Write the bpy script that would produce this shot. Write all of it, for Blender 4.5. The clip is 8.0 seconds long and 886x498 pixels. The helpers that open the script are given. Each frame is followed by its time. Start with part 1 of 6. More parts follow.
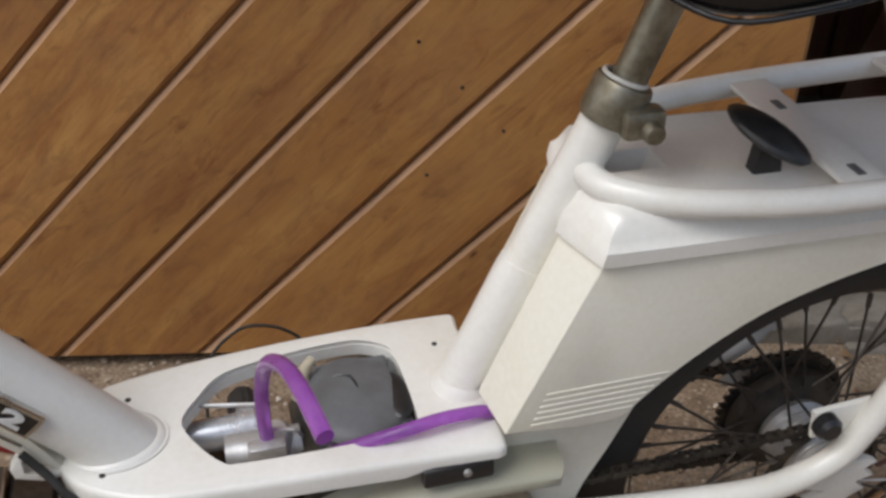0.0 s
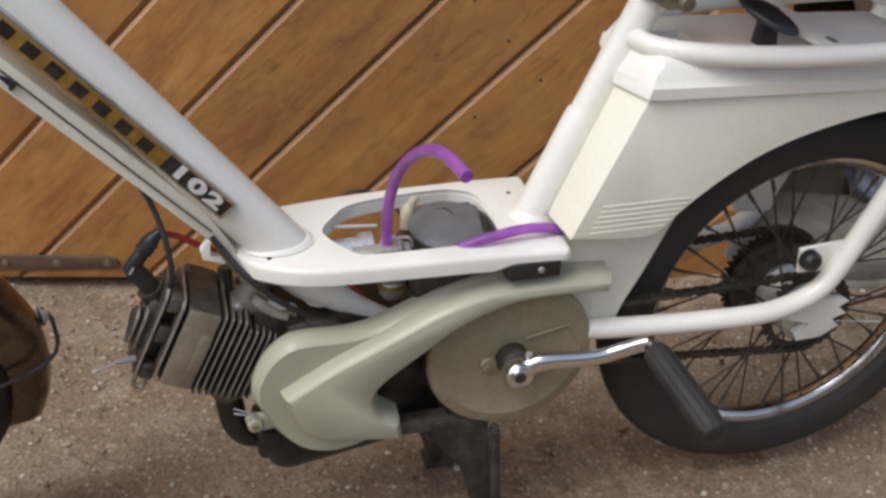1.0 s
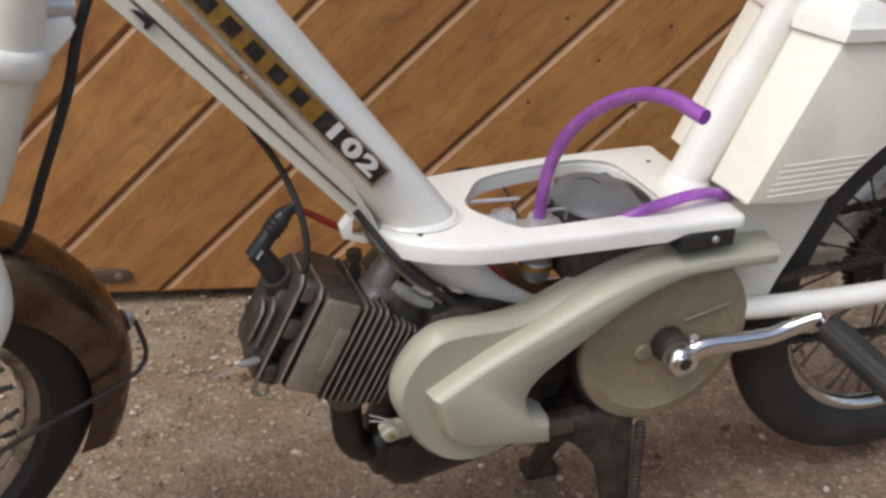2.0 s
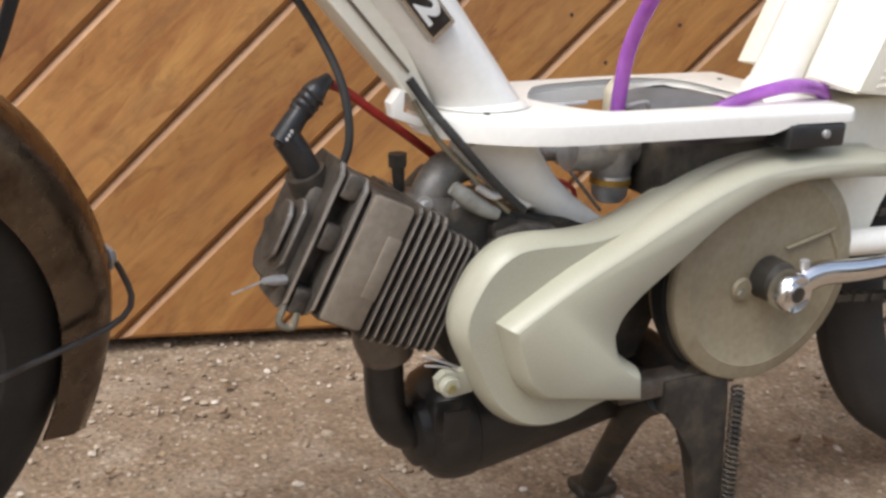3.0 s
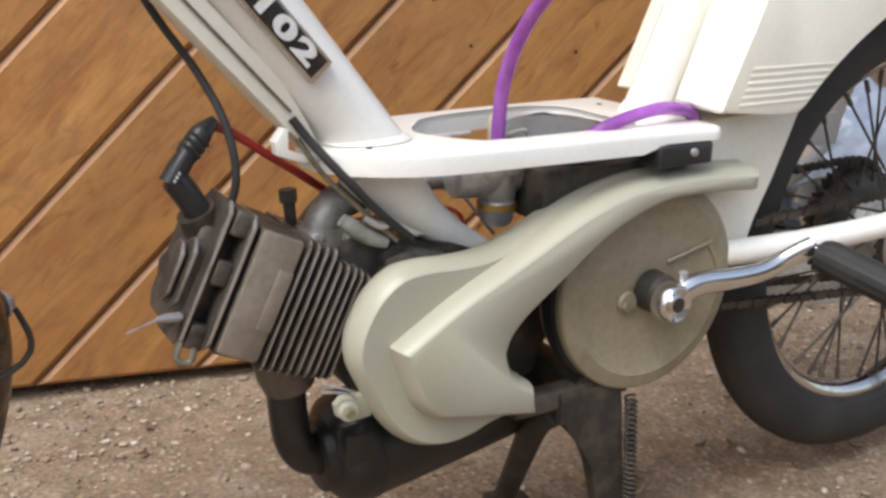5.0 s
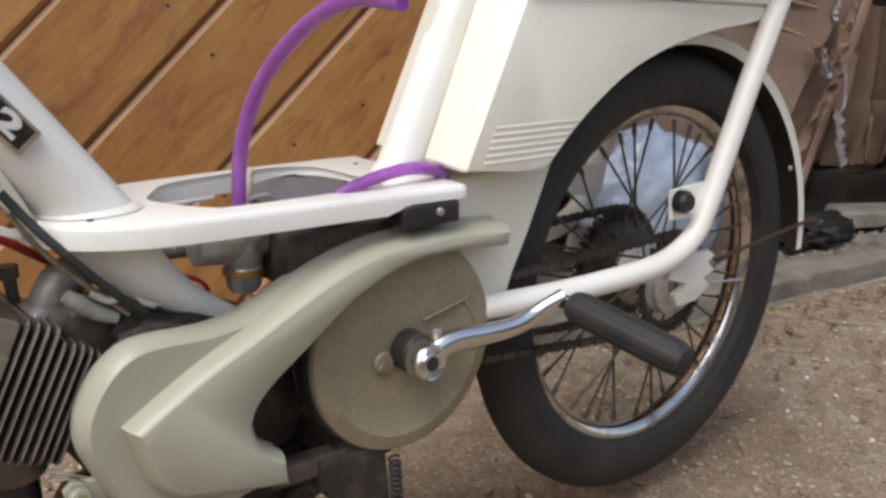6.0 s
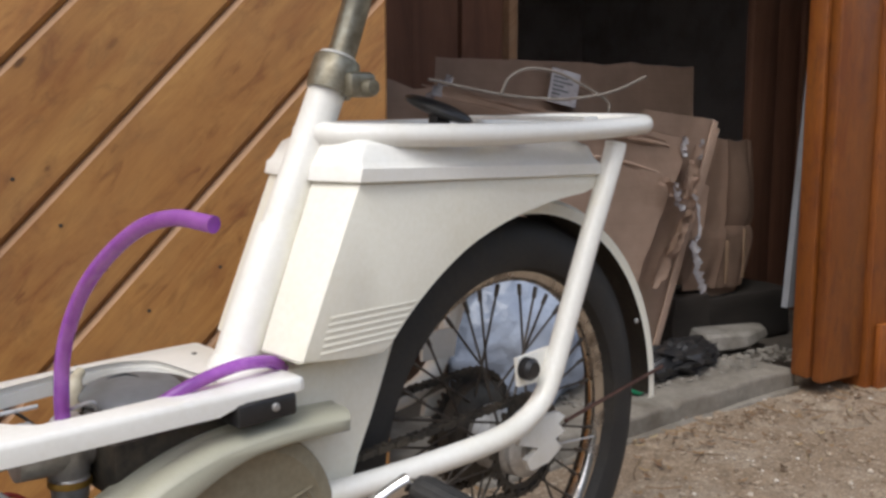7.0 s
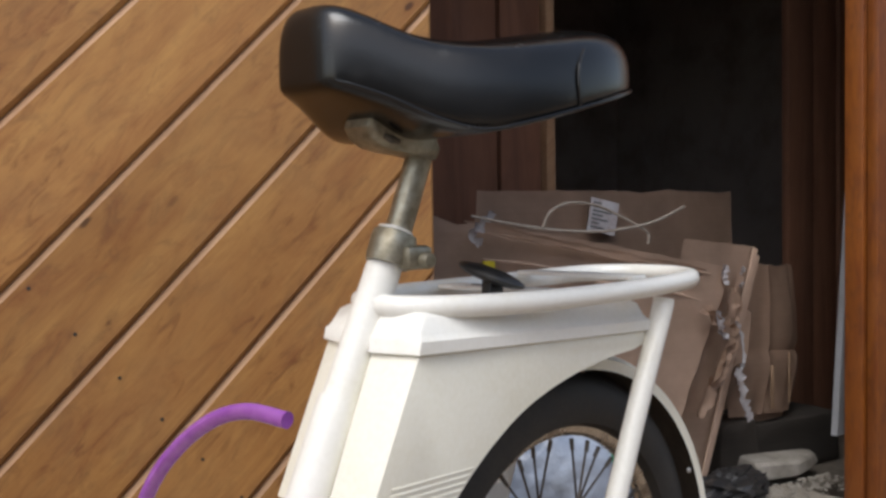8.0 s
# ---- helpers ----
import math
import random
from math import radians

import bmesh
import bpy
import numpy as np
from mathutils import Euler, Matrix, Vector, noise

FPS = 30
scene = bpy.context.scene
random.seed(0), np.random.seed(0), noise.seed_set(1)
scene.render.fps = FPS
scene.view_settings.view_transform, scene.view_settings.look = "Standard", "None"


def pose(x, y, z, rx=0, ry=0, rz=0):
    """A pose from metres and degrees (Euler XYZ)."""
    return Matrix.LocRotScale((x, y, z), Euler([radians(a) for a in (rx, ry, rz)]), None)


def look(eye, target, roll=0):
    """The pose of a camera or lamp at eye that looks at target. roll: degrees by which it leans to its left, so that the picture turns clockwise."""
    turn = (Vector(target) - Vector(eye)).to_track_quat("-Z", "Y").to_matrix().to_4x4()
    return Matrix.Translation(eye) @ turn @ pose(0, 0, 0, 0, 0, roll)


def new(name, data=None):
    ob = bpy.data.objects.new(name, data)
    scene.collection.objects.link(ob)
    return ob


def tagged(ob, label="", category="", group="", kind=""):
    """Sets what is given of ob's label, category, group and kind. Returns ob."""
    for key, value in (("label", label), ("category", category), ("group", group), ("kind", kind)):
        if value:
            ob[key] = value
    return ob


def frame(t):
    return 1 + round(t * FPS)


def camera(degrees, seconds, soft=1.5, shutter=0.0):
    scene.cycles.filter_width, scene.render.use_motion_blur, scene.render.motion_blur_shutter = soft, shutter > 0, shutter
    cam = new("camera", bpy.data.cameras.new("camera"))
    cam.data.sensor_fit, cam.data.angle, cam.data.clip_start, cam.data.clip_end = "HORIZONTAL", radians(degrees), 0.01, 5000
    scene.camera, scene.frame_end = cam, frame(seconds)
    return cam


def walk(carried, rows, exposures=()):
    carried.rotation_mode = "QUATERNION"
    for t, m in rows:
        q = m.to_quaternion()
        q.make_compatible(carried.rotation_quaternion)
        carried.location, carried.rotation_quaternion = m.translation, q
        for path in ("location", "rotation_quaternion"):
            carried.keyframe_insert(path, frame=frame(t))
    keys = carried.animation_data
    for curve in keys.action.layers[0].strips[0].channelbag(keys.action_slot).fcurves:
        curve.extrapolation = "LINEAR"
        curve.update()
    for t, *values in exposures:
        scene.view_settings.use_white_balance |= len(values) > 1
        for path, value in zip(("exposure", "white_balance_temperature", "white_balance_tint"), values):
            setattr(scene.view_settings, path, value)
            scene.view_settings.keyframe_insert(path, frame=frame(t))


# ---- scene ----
cam = camera(48.2, 8.0, soft=2.9)
PATH = [
    (0, (-0.01, -0.674, 1.143), (0.048, 0.967, 0.002), 0.1),
    (0.5, (-0.049, -0.798, 1.11), (-0.071, 0.892, 0.041), 0.7),
    (1, (-0.141, -1.045, 1.094), (-0.04, 0.666, 0.063), 2.0),
    (1.5, (-0.245, -1.089, 1.04), (-0.07, 0.657, 0.08), 4.2),
    (2, (-0.408, -0.923, 0.956), (-0.104, 0.8, -0.013), 3.2),
    (2.2, (-0.459, -0.87, 0.88), (-0.138, 0.881, -0.03), 3.1),
    (3.3, (-0.499, -0.82, 0.63), (-0.001, 1.01, -0.006), 1.9),
    (3.5, (-0.493, -0.822, 0.642), (0.001, 0.999, -0.023), 0.9),
    (4, (-0.503, -0.82, 0.64), (0.047, 0.991, -0.005), 0.9),
    (4.2, (-0.509, -0.835, 0.628), (0.026, 0.995, 0.023), 0.6),
    (5.3, (-0.44, -0.866, 0.673), (0.202, 0.931, 0.076), 1.1),
    (5.5, (-0.422, -0.868, 0.67), (0.305, 0.906, 0.103), 1.0),
    (6, (-0.373, -0.883, 0.683), (0.492, 0.844, 0.165), 1.1),
    (6.5, (-0.332, -0.891, 0.697), (0.656, 0.782, 0.22), 1.0),
    (7, (-0.319, -0.903, 0.759), (0.75, 0.761, 0.462), -0.0),
    (7.5, (-0.322, -0.91, 0.814), (0.768, 0.761, 0.673), -0.6),
    (8, (-0.35, -0.911, 0.829), (0.672, 0.806, 0.745), -0.9),
]
walk(cam, [(t, look(eye, target, roll)) for t, eye, target, roll in PATH], [(0, 0.24), (1.0, 0.53), (2.0, 0.58), (3.4, 1.24), (4.2, 1.24), (5.5, 0.92), (6.5, 0.65), (7.1, 0.73), (8.0, 0.72)])

# ---- light ----
world = bpy.data.worlds.new("world")
scene.world = world
world.use_nodes = True
wn = world.node_tree
sky = wn.nodes.new("ShaderNodeTexSky")
sky.sky_type, sky.sun_disc = "NISHITA", False
sky.sun_elevation, sky.sun_rotation = radians(50), radians(234)
sky.air_density, sky.dust_density = 1.0, 2.5
pale = wn.nodes.new("ShaderNodeHueSaturation")
pale.inputs["Saturation"].default_value = 0.72
wn.links.new(sky.outputs[0], pale.inputs["Color"])
wn.links.new(pale.outputs[0], wn.nodes["Background"].inputs[0])
wn.nodes["Background"].inputs[1].default_value = 0.13
sun = new("sun", bpy.data.lights.new("sun", "SUN"))
sun.data.energy, sun.data.angle, sun.data.color = 1.1, radians(30), (0.97, 0.99, 1.0)
sun.matrix_world = look((-1.9, -1.5, 4.8), (0, 0, 0))


# ---- materials ----
class Nodes:
    """A small wrapper to wire a material."""

    def __init__(self, name):
        self.mat = bpy.data.materials.new(name)
        self.mat.use_nodes = True
        self.t = self.mat.node_tree
        self.bsdf = self.t.nodes["Principled BSDF"]
        self.co = self.t.nodes.new("ShaderNodeTexCoord")

    def add(self, kind, **vals):
        n = self.t.nodes.new(kind)
        for k, v in vals.items():
            n.inputs[k.replace("_", " ")].default_value = v
        return n

    def link(self, a, b):
        self.t.links.new(a, b)

    def space(self, scale=(1, 1, 1), rot=(0, 0, 0), source="Object"):
        m = self.add("ShaderNodeMapping", Scale=scale, Rotation=rot)
        self.link(self.co.outputs[source], m.inputs[0])
        return m.outputs[0]

    def noise(self, vec, scale, detail=4.0, rough=0.55, distort=0.0):
        n = self.add("ShaderNodeTexNoise", Scale=scale, Detail=detail, Roughness=rough, Distortion=distort)
        self.link(vec, n.inputs["Vector"])
        return n.outputs["Fac"]

    def ramp(self, fac, stops):
        n = self.t.nodes.new("ShaderNodeValToRGB")
        while len(n.color_ramp.elements) < len(stops):
            n.color_ramp.elements.new(0.5)
        for e, (p, c) in zip(n.color_ramp.elements, stops):
            e.position, e.color = p, (*c, 1) if len(c) == 3 else c
        self.link(fac, n.inputs[0])
        return n.outputs[0]

    def mix(self, fac, a, b, mode="MIX"):
        n = self.t.nodes.new("ShaderNodeMix")
        n.data_type, n.blend_type = "RGBA", mode
        for v, i in ((fac, 0), (a, 6), (b, 7)):
            if isinstance(v, (int, float)):
                n.inputs[i].default_value = v
            elif isinstance(v, tuple):
                n.inputs[i].default_value = (*v, 1)
            else:
                self.link(v, n.inputs[i])
        return n.outputs[2]

    def bump(self, height, strength, dist, normal=None):
        b = self.add("ShaderNodeBump", Strength=strength, Distance=dist)
        self.link(height, b.inputs["Height"])
        if normal is not None:
            self.link(normal, b.inputs["Normal"])
        return b.outputs[0]

    def set(self, color=None, rough=None, metal=None, normal=None, **more):
        for v, k in ((color, "Base Color"), (rough, "Roughness"), (metal, "Metallic"), (normal, "Normal")):
            if v is None:
                continue
            if isinstance(v, (int, float)):
                self.bsdf.inputs[k].default_value = v
            elif isinstance(v, tuple):
                self.bsdf.inputs[k].default_value = (*v, 1)
            else:
                self.link(v, self.bsdf.inputs[k])
        for k, v in more.items():
            self.bsdf.inputs[k.replace("_", " ")].default_value = v
        return self.mat


W1 = (1.0, 1.0, 1.0)
B0 = (0.0, 0.0, 0.0)


def worn(name, base, dirt, rough, metal=0.0, scale=14.0, amount=(0.45, 0.75), bump=0.15, grain=160.0, rough_dirty=None, coat=0.0):
    """Paint, metal or rubber with dirt in patches and a fine grain."""
    k = Nodes(name)
    v = k.space()
    patch = k.ramp(k.noise(v, scale, 6.0, 0.62), [(amount[0], B0), (amount[1], W1)])
    fine = k.noise(v, grain, 3.0)
    col = k.mix(patch, base, dirt)
    col = k.mix(0.22, col, k.ramp(fine, [(0.3, (0.25, 0.25, 0.25)), (0.7, (0.8, 0.8, 0.8))]), "SOFT_LIGHT")
    r = k.ramp(patch, [(0.0, (rough,) * 3), (1.0, (rough_dirty if rough_dirty is not None else min(1, rough + 0.2),) * 3)])
    nrm = k.bump(fine, bump, 0.0006)
    m = k.set(col, r, metal, nrm)
    if coat:
        k.bsdf.inputs["Coat Weight"].default_value = coat
        k.bsdf.inputs["Coat Roughness"].default_value = 0.18
    return m


WHITE = worn("white_paint", (0.80, 0.785, 0.73), (0.71, 0.67, 0.56), 0.30, scale=9, amount=(0.52, 0.85), bump=0.06, coat=0.25)
CREAM = worn("cream_paint", (0.80, 0.776, 0.672), (0.715, 0.672, 0.535), 0.36, scale=7, amount=(0.45, 0.8), bump=0.05, coat=0.2)
COVER = worn("cover_plastic", (0.415, 0.405, 0.318), (0.365, 0.350, 0.258), 0.29, scale=4, amount=(0.35, 0.9), bump=0.015, grain=900)
PULLEY = worn("pulley_alloy", (0.335, 0.292, 0.200), (0.215, 0.172, 0.105), 0.48, 0.15, scale=11, amount=(0.32, 0.75), bump=0.25)
CHROME = worn("chrome", (0.74, 0.73, 0.72), (0.42, 0.36, 0.30), 0.17, 1.0, scale=40, amount=(0.6, 0.8), bump=0.05, rough_dirty=0.4)
OLDCHROME = worn("old_chrome", (0.58, 0.56, 0.53), (0.15, 0.115, 0.09), 0.14, 1.0, scale=22, amount=(0.48, 0.70), bump=0.3, rough_dirty=0.55)
FENDER = worn("fender_chrome", (0.20, 0.165, 0.135), (0.085, 0.055, 0.036), 0.22, 1.0, scale=16, amount=(0.48, 0.72), bump=0.25, rough_dirty=0.5)
STEEL = worn("raw_steel", (0.36, 0.34, 0.27), (0.17, 0.14, 0.09), 0.4, 0.85, scale=30, amount=(0.4, 0.7), bump=0.35)
ALLOY = worn("cast_alloy", (0.150, 0.130, 0.108), (0.052, 0.041, 0.032), 0.50, 0.55, scale=26, amount=(0.38, 0.68), bump=0.6, grain=260)
FINRIM = worn("rubbed_alloy", (0.50, 0.465, 0.41), (0.20, 0.165, 0.13), 0.36, 0.6, scale=40, amount=(0.45, 0.75), bump=0.4)
ALLOYL = worn("bright_alloy", (0.55, 0.55, 0.545), (0.24, 0.22, 0.20), 0.36, 0.55, scale=24, amount=(0.45, 0.75), bump=0.4)
GREASE = worn("greasy_iron", (0.045, 0.041, 0.036), (0.13, 0.105, 0.075), 0.5, 0.5, scale=30, amount=(0.45, 0.75), bump=0.6)
EXHAUST = worn("exhaust_black", (0.016, 0.0145, 0.0135), (0.040, 0.031, 0.025), 0.34, 0.1, scale=18, amount=(0.5, 0.8), bump=0.4)
RUBBER = worn("rubber", (0.019, 0.0185, 0.018), (0.040, 0.036, 0.031), 0.62, scale=20, amount=(0.45, 0.75), bump=0.3)
TYRE = worn("tyre_rubber", (0.021, 0.0195, 0.018), (0.045, 0.039, 0.032), 0.7, scale=15, amount=(0.45, 0.75), bump=0.35)
PLASTIC = worn("black_plastic", (0.02, 0.02, 0.021), (0.05, 0.045, 0.04), 0.32, scale=30, amount=(0.5, 0.8), bump=0.1)
GREYPLASTIC = worn("grey_plastic", (0.135, 0.14, 0.145), (0.085, 0.085, 0.08), 0.45, scale=20, bump=0.15)
PIPE = worn("intake_metal", (0.66, 0.67, 0.69), (0.36, 0.34, 0.33), 0.26, 0.6, scale=30, amount=(0.5, 0.8), bump=0.2)
SPOKE = worn("spoke_steel", (0.11, 0.10, 0.09), (0.06, 0.042, 0.03), 0.45, 0.7, scale=40, bump=0.2)
SADDLE = worn("saddle_vinyl", (0.005, 0.005, 0.0052), (0.010, 0.0095, 0.009), 0.17, scale=24, amount=(0.5, 0.8), bump=0.22, grain=700)
RED = worn("red_cable", (0.42, 0.03, 0.025), (0.22, 0.03, 0.02), 0.4, scale=30)
GOLD = worn("badge_gold", (0.42, 0.25, 0.05), (0.25, 0.14, 0.04), 0.3, 0.5, scale=60, amount=(0.4, 0.7))
INK = worn("badge_black", (0.015, 0.013, 0.012), (0.06, 0.05, 0.04), 0.3, scale=80, amount=(0.5, 0.8))
LETTER = worn("badge_white", (0.72, 0.72, 0.70), (0.5, 0.48, 0.42), 0.35, scale=60)
GROOVESHADE = worn("groove_shade", (0.16, 0.13, 0.095), (0.08, 0.06, 0.045), 0.8, scale=40)
RUST = worn("rusty_wire", (0.10, 0.045, 0.032), (0.05, 0.028, 0.022), 0.6, 0.4, scale=40, bump=0.4)
YELLOW = worn("yellow_plastic", (0.65, 0.55, 0.03), (0.5, 0.4, 0.04), 0.4, scale=30)
GREEN = worn("green_plastic", (0.01, 0.30, 0.14), (0.02, 0.2, 0.1), 0.3, scale=30)
CONCRETE = worn("concrete", (0.225, 0.20, 0.165), (0.115, 0.095, 0.072), 0.88, scale=9, amount=(0.35, 0.7), bump=1.2, grain=70)
BROKEN = worn("broken_concrete", (0.27, 0.25, 0.222), (0.15, 0.132, 0.11), 0.9, scale=14, amount=(0.42, 0.72), bump=1.2, grain=70)
PLASTER = worn("white_board", (0.24, 0.245, 0.265), (0.17, 0.17, 0.175), 0.6, scale=5, bump=0.3)
WIRE = worn("wire_sleeve", (0.30, 0.26, 0.22), (0.2, 0.16, 0.13), 0.5, scale=30)
TAPE = worn("tape_paper", (0.55, 0.54, 0.56), (0.34, 0.27, 0.26), 0.22, scale=25, amount=(0.42, 0.7), bump=0.6)


def hose_material():
    k = Nodes("purple_hose")
    v = k.space()
    col = k.ramp(k.noise(v, 60, 3), [(0.3, (0.44, 0.13, 0.60)), (0.7, (0.56, 0.21, 0.70))])
    return k.set(col, 0.22, 0.0, Transmission_Weight=0.6, IOR=1.4, Subsurface_Weight=0.15, Subsurface_Radius=(0.01, 0.004, 0.012))


def wood(name, light, mid, dark, grain_rot, length=3.0, across=55.0, knots=True, weather=0.35, gloss=0.42):
    """Lacquered softwood: rings drawn out along the grain, knots, weathered patches; every board differs."""
    k = Nodes(name)
    info = k.t.nodes.new("ShaderNodeObjectInfo")
    m = k.add("ShaderNodeMapping", Rotation=grain_rot)
    k.link(k.co.outputs["Object"], m.inputs[0])
    shift = k.t.nodes.new("ShaderNodeVectorMath")
    shift.operation = "MULTIPLY_ADD"
    comb = k.t.nodes.new("ShaderNodeCombineXYZ")
    for i in range(3):
        k.link(info.outputs["Random"], comb.inputs[i])
    k.link(comb.outputs[0], shift.inputs[0])
    shift.inputs[1].default_value = (37.0, 11.0, 23.0)
    k.link(m.outputs[0], shift.inputs[2])
    v = shift.outputs[0]
    st = k.add("ShaderNodeMapping", Scale=(length, across, across))
    k.link(v, st.inputs[0])
    vs = st.outputs[0]
    fine = k.noise(vs, 3.2, 5, 0.6, 0.6)
    sl = k.add("ShaderNodeMapping", Scale=(1.3, 9.0, 9.0))
    k.link(v, sl.inputs[0])
    broad = k.noise(sl.outputs[0], 1.1, 5, 0.6, 1.4)
    col = k.ramp(broad, [(0.16, dark), (0.44, mid), (0.68, light)])
    col = k.mix(k.ramp(fine, [(0.36, (0.22,) * 3), (0.66, B0)]), col, dark)
    blot = k.noise(v, 5.0, 6, 0.65)
    grey = tuple(0.45 * c + 0.03 for c in mid)
    col = k.mix(k.ramp(blot, [(0.52, B0), (0.78, (weather,) * 3)]), col, grey)
    height = fine
    if knots:
        for scale, gate, core, soft in (((3.4, 7.5, 7.5), 0.58, 0.05, 0.36), ((9.0, 21.0, 21.0), 0.66, 0.09, 0.32)):
            kn = k.add("ShaderNodeMapping", Scale=scale)
            k.link(v, kn.inputs[0])
            vo = k.add("ShaderNodeTexVoronoi", Scale=1.0, Randomness=1.0)
            k.link(kn.outputs[0], vo.inputs["Vector"])
            wob = k.t.nodes.new("ShaderNodeMath")
            wob.operation = "MULTIPLY_ADD"
            k.link(k.noise(v, 34.0, 4), wob.inputs[0])
            wob.inputs[1].default_value = 0.24
            k.link(vo.outputs["Distance"], wob.inputs[2])
            some = k.ramp(vo.outputs["Color"], [(gate, B0), (gate + 0.02, W1)])
            spot = k.mix(1.0, k.ramp(wob.outputs[0], [(core + 0.08, (0.85,) * 3), (core + 0.15, B0)]), some, "MULTIPLY")
            halo = k.mix(1.0, k.ramp(wob.outputs[0], [(core + 0.10, (0.55,) * 3), (soft + 0.12, B0)]), some, "MULTIPLY")
            col = k.mix(halo, col, tuple(0.6 * a + 0.4 * b for a, b in zip(dark, mid)))
            col = k.mix(spot, col, tuple(0.3 * c for c in dark))
        sr = k.add("ShaderNodeMapping", Scale=(3.6, 15.0, 15.0))
        k.link(v, sr.inputs[0])
        red = k.noise(sr.outputs[0], 1.0, 6, 0.7, 2.2)
        col = k.mix(k.ramp(red, [(0.48, B0), (0.70, (0.5,) * 3)]), col, (0.8 * dark[0] + 0.03, 0.62 * dark[1], 0.6 * dark[2]))
        dash = k.add("ShaderNodeMapping", Scale=(11.0, 42.0, 42.0))
        k.link(v, dash.inputs[0])
        fleck = k.noise(dash.outputs[0], 1.0, 5, 0.62, 1.2)
        some = k.ramp(k.noise(v, 4.5, 3, 0.5), [(0.42, B0), (0.60, W1)])
        col = k.mix(k.mix(1.0, k.ramp(fleck, [(0.54, B0), (0.68, (0.72,) * 3)]), some, "MULTIPLY"), col, (0.75 * dark[0], 0.62 * dark[1], 0.6 * dark[2]))
        stain = k.add("ShaderNodeMapping", Scale=(7.0, 17.0, 17.0))
        k.link(v, stain.inputs[0])
        soil = k.noise(stain.outputs[0], 1.6, 9, 0.72, 0.9)
        col = k.mix(k.ramp(soil, [(0.50, B0), (0.62, (0.30,) * 3), (0.76, (0.62,) * 3)]), col, tuple(0.55 * c + 0.012 for c in dark))
        wash = k.noise(v, 2.6, 4, 0.6, 0.5)
        col = k.mix(k.ramp(wash, [(0.45, B0), (0.75, (0.45,) * 3)]), col, tuple(1.1 * c for c in light))
    tone = k.t.nodes.new("ShaderNodeHueSaturation")
    mr = k.add("ShaderNodeMapRange")
    k.link(info.outputs["Random"], mr.inputs[0])
    mr.inputs[3].default_value, mr.inputs[4].default_value = 0.86, 1.12
    k.link(mr.outputs[0], tone.inputs["Value"])
    k.link(col, tone.inputs["Color"])
    r = k.ramp(blot, [(0.3, (gloss,) * 3), (0.8, (min(1.0, gloss + 0.3),) * 3)])
    return k.set(tone.outputs[0], r, 0.0, k.bump(height, 0.25, 0.0012))


HOSE = hose_material()
DOORWOOD = wood("door_pine", (0.535, 0.278, 0.084), (0.420, 0.195, 0.058), (0.228, 0.088, 0.030), (0, radians(45), 0))
POSTWOOD = wood("post_pine", (0.270, 0.084, 0.011), (0.205, 0.058, 0.008), (0.105, 0.027, 0.005), (0, radians(90), 0), weather=0.2)
LITRAWEDGE = wood("lit_worn_edge", (0.50, 0.31, 0.18), (0.40, 0.23, 0.125), (0.24, 0.12, 0.06), (0, radians(45), 0), knots=False, weather=0.6, gloss=0.7)
INNERWOOD = wood("inner_boards", (0.205, 0.092, 0.052), (0.150, 0.066, 0.038), (0.085, 0.036, 0.022), (0, radians(90), 0), knots=False, gloss=0.7)
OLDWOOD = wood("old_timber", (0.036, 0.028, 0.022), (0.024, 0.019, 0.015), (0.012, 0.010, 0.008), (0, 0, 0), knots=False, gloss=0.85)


def cardboard(name, base):
    k = Nodes(name)
    v = k.space()
    info = k.t.nodes.new("ShaderNodeObjectInfo")
    col = k.ramp(k.noise(v, 5, 6, 0.6), [(0.3, tuple(0.72 * c for c in base)), (0.6, base), (0.8, tuple(1.12 * c for c in base))])
    st = k.space((1, 1, 130))
    flute = k.noise(st, 1.0, 2)
    col = k.mix(0.09, col, k.ramp(flute, [(0.35, (0.35,) * 3), (0.65, (0.7,) * 3)]), "SOFT_LIGHT")
    n = k.bump(k.noise(v, 9, 5), 0.5, 0.01, k.bump(flute, 0.2, 0.0008))
    return k.set(col, 0.75, 0.0, n)


CARD = cardboard("cardboard", (0.40, 0.272, 0.200))
CARDLIGHT = cardboard("cardboard_light", (0.44, 0.307, 0.230))


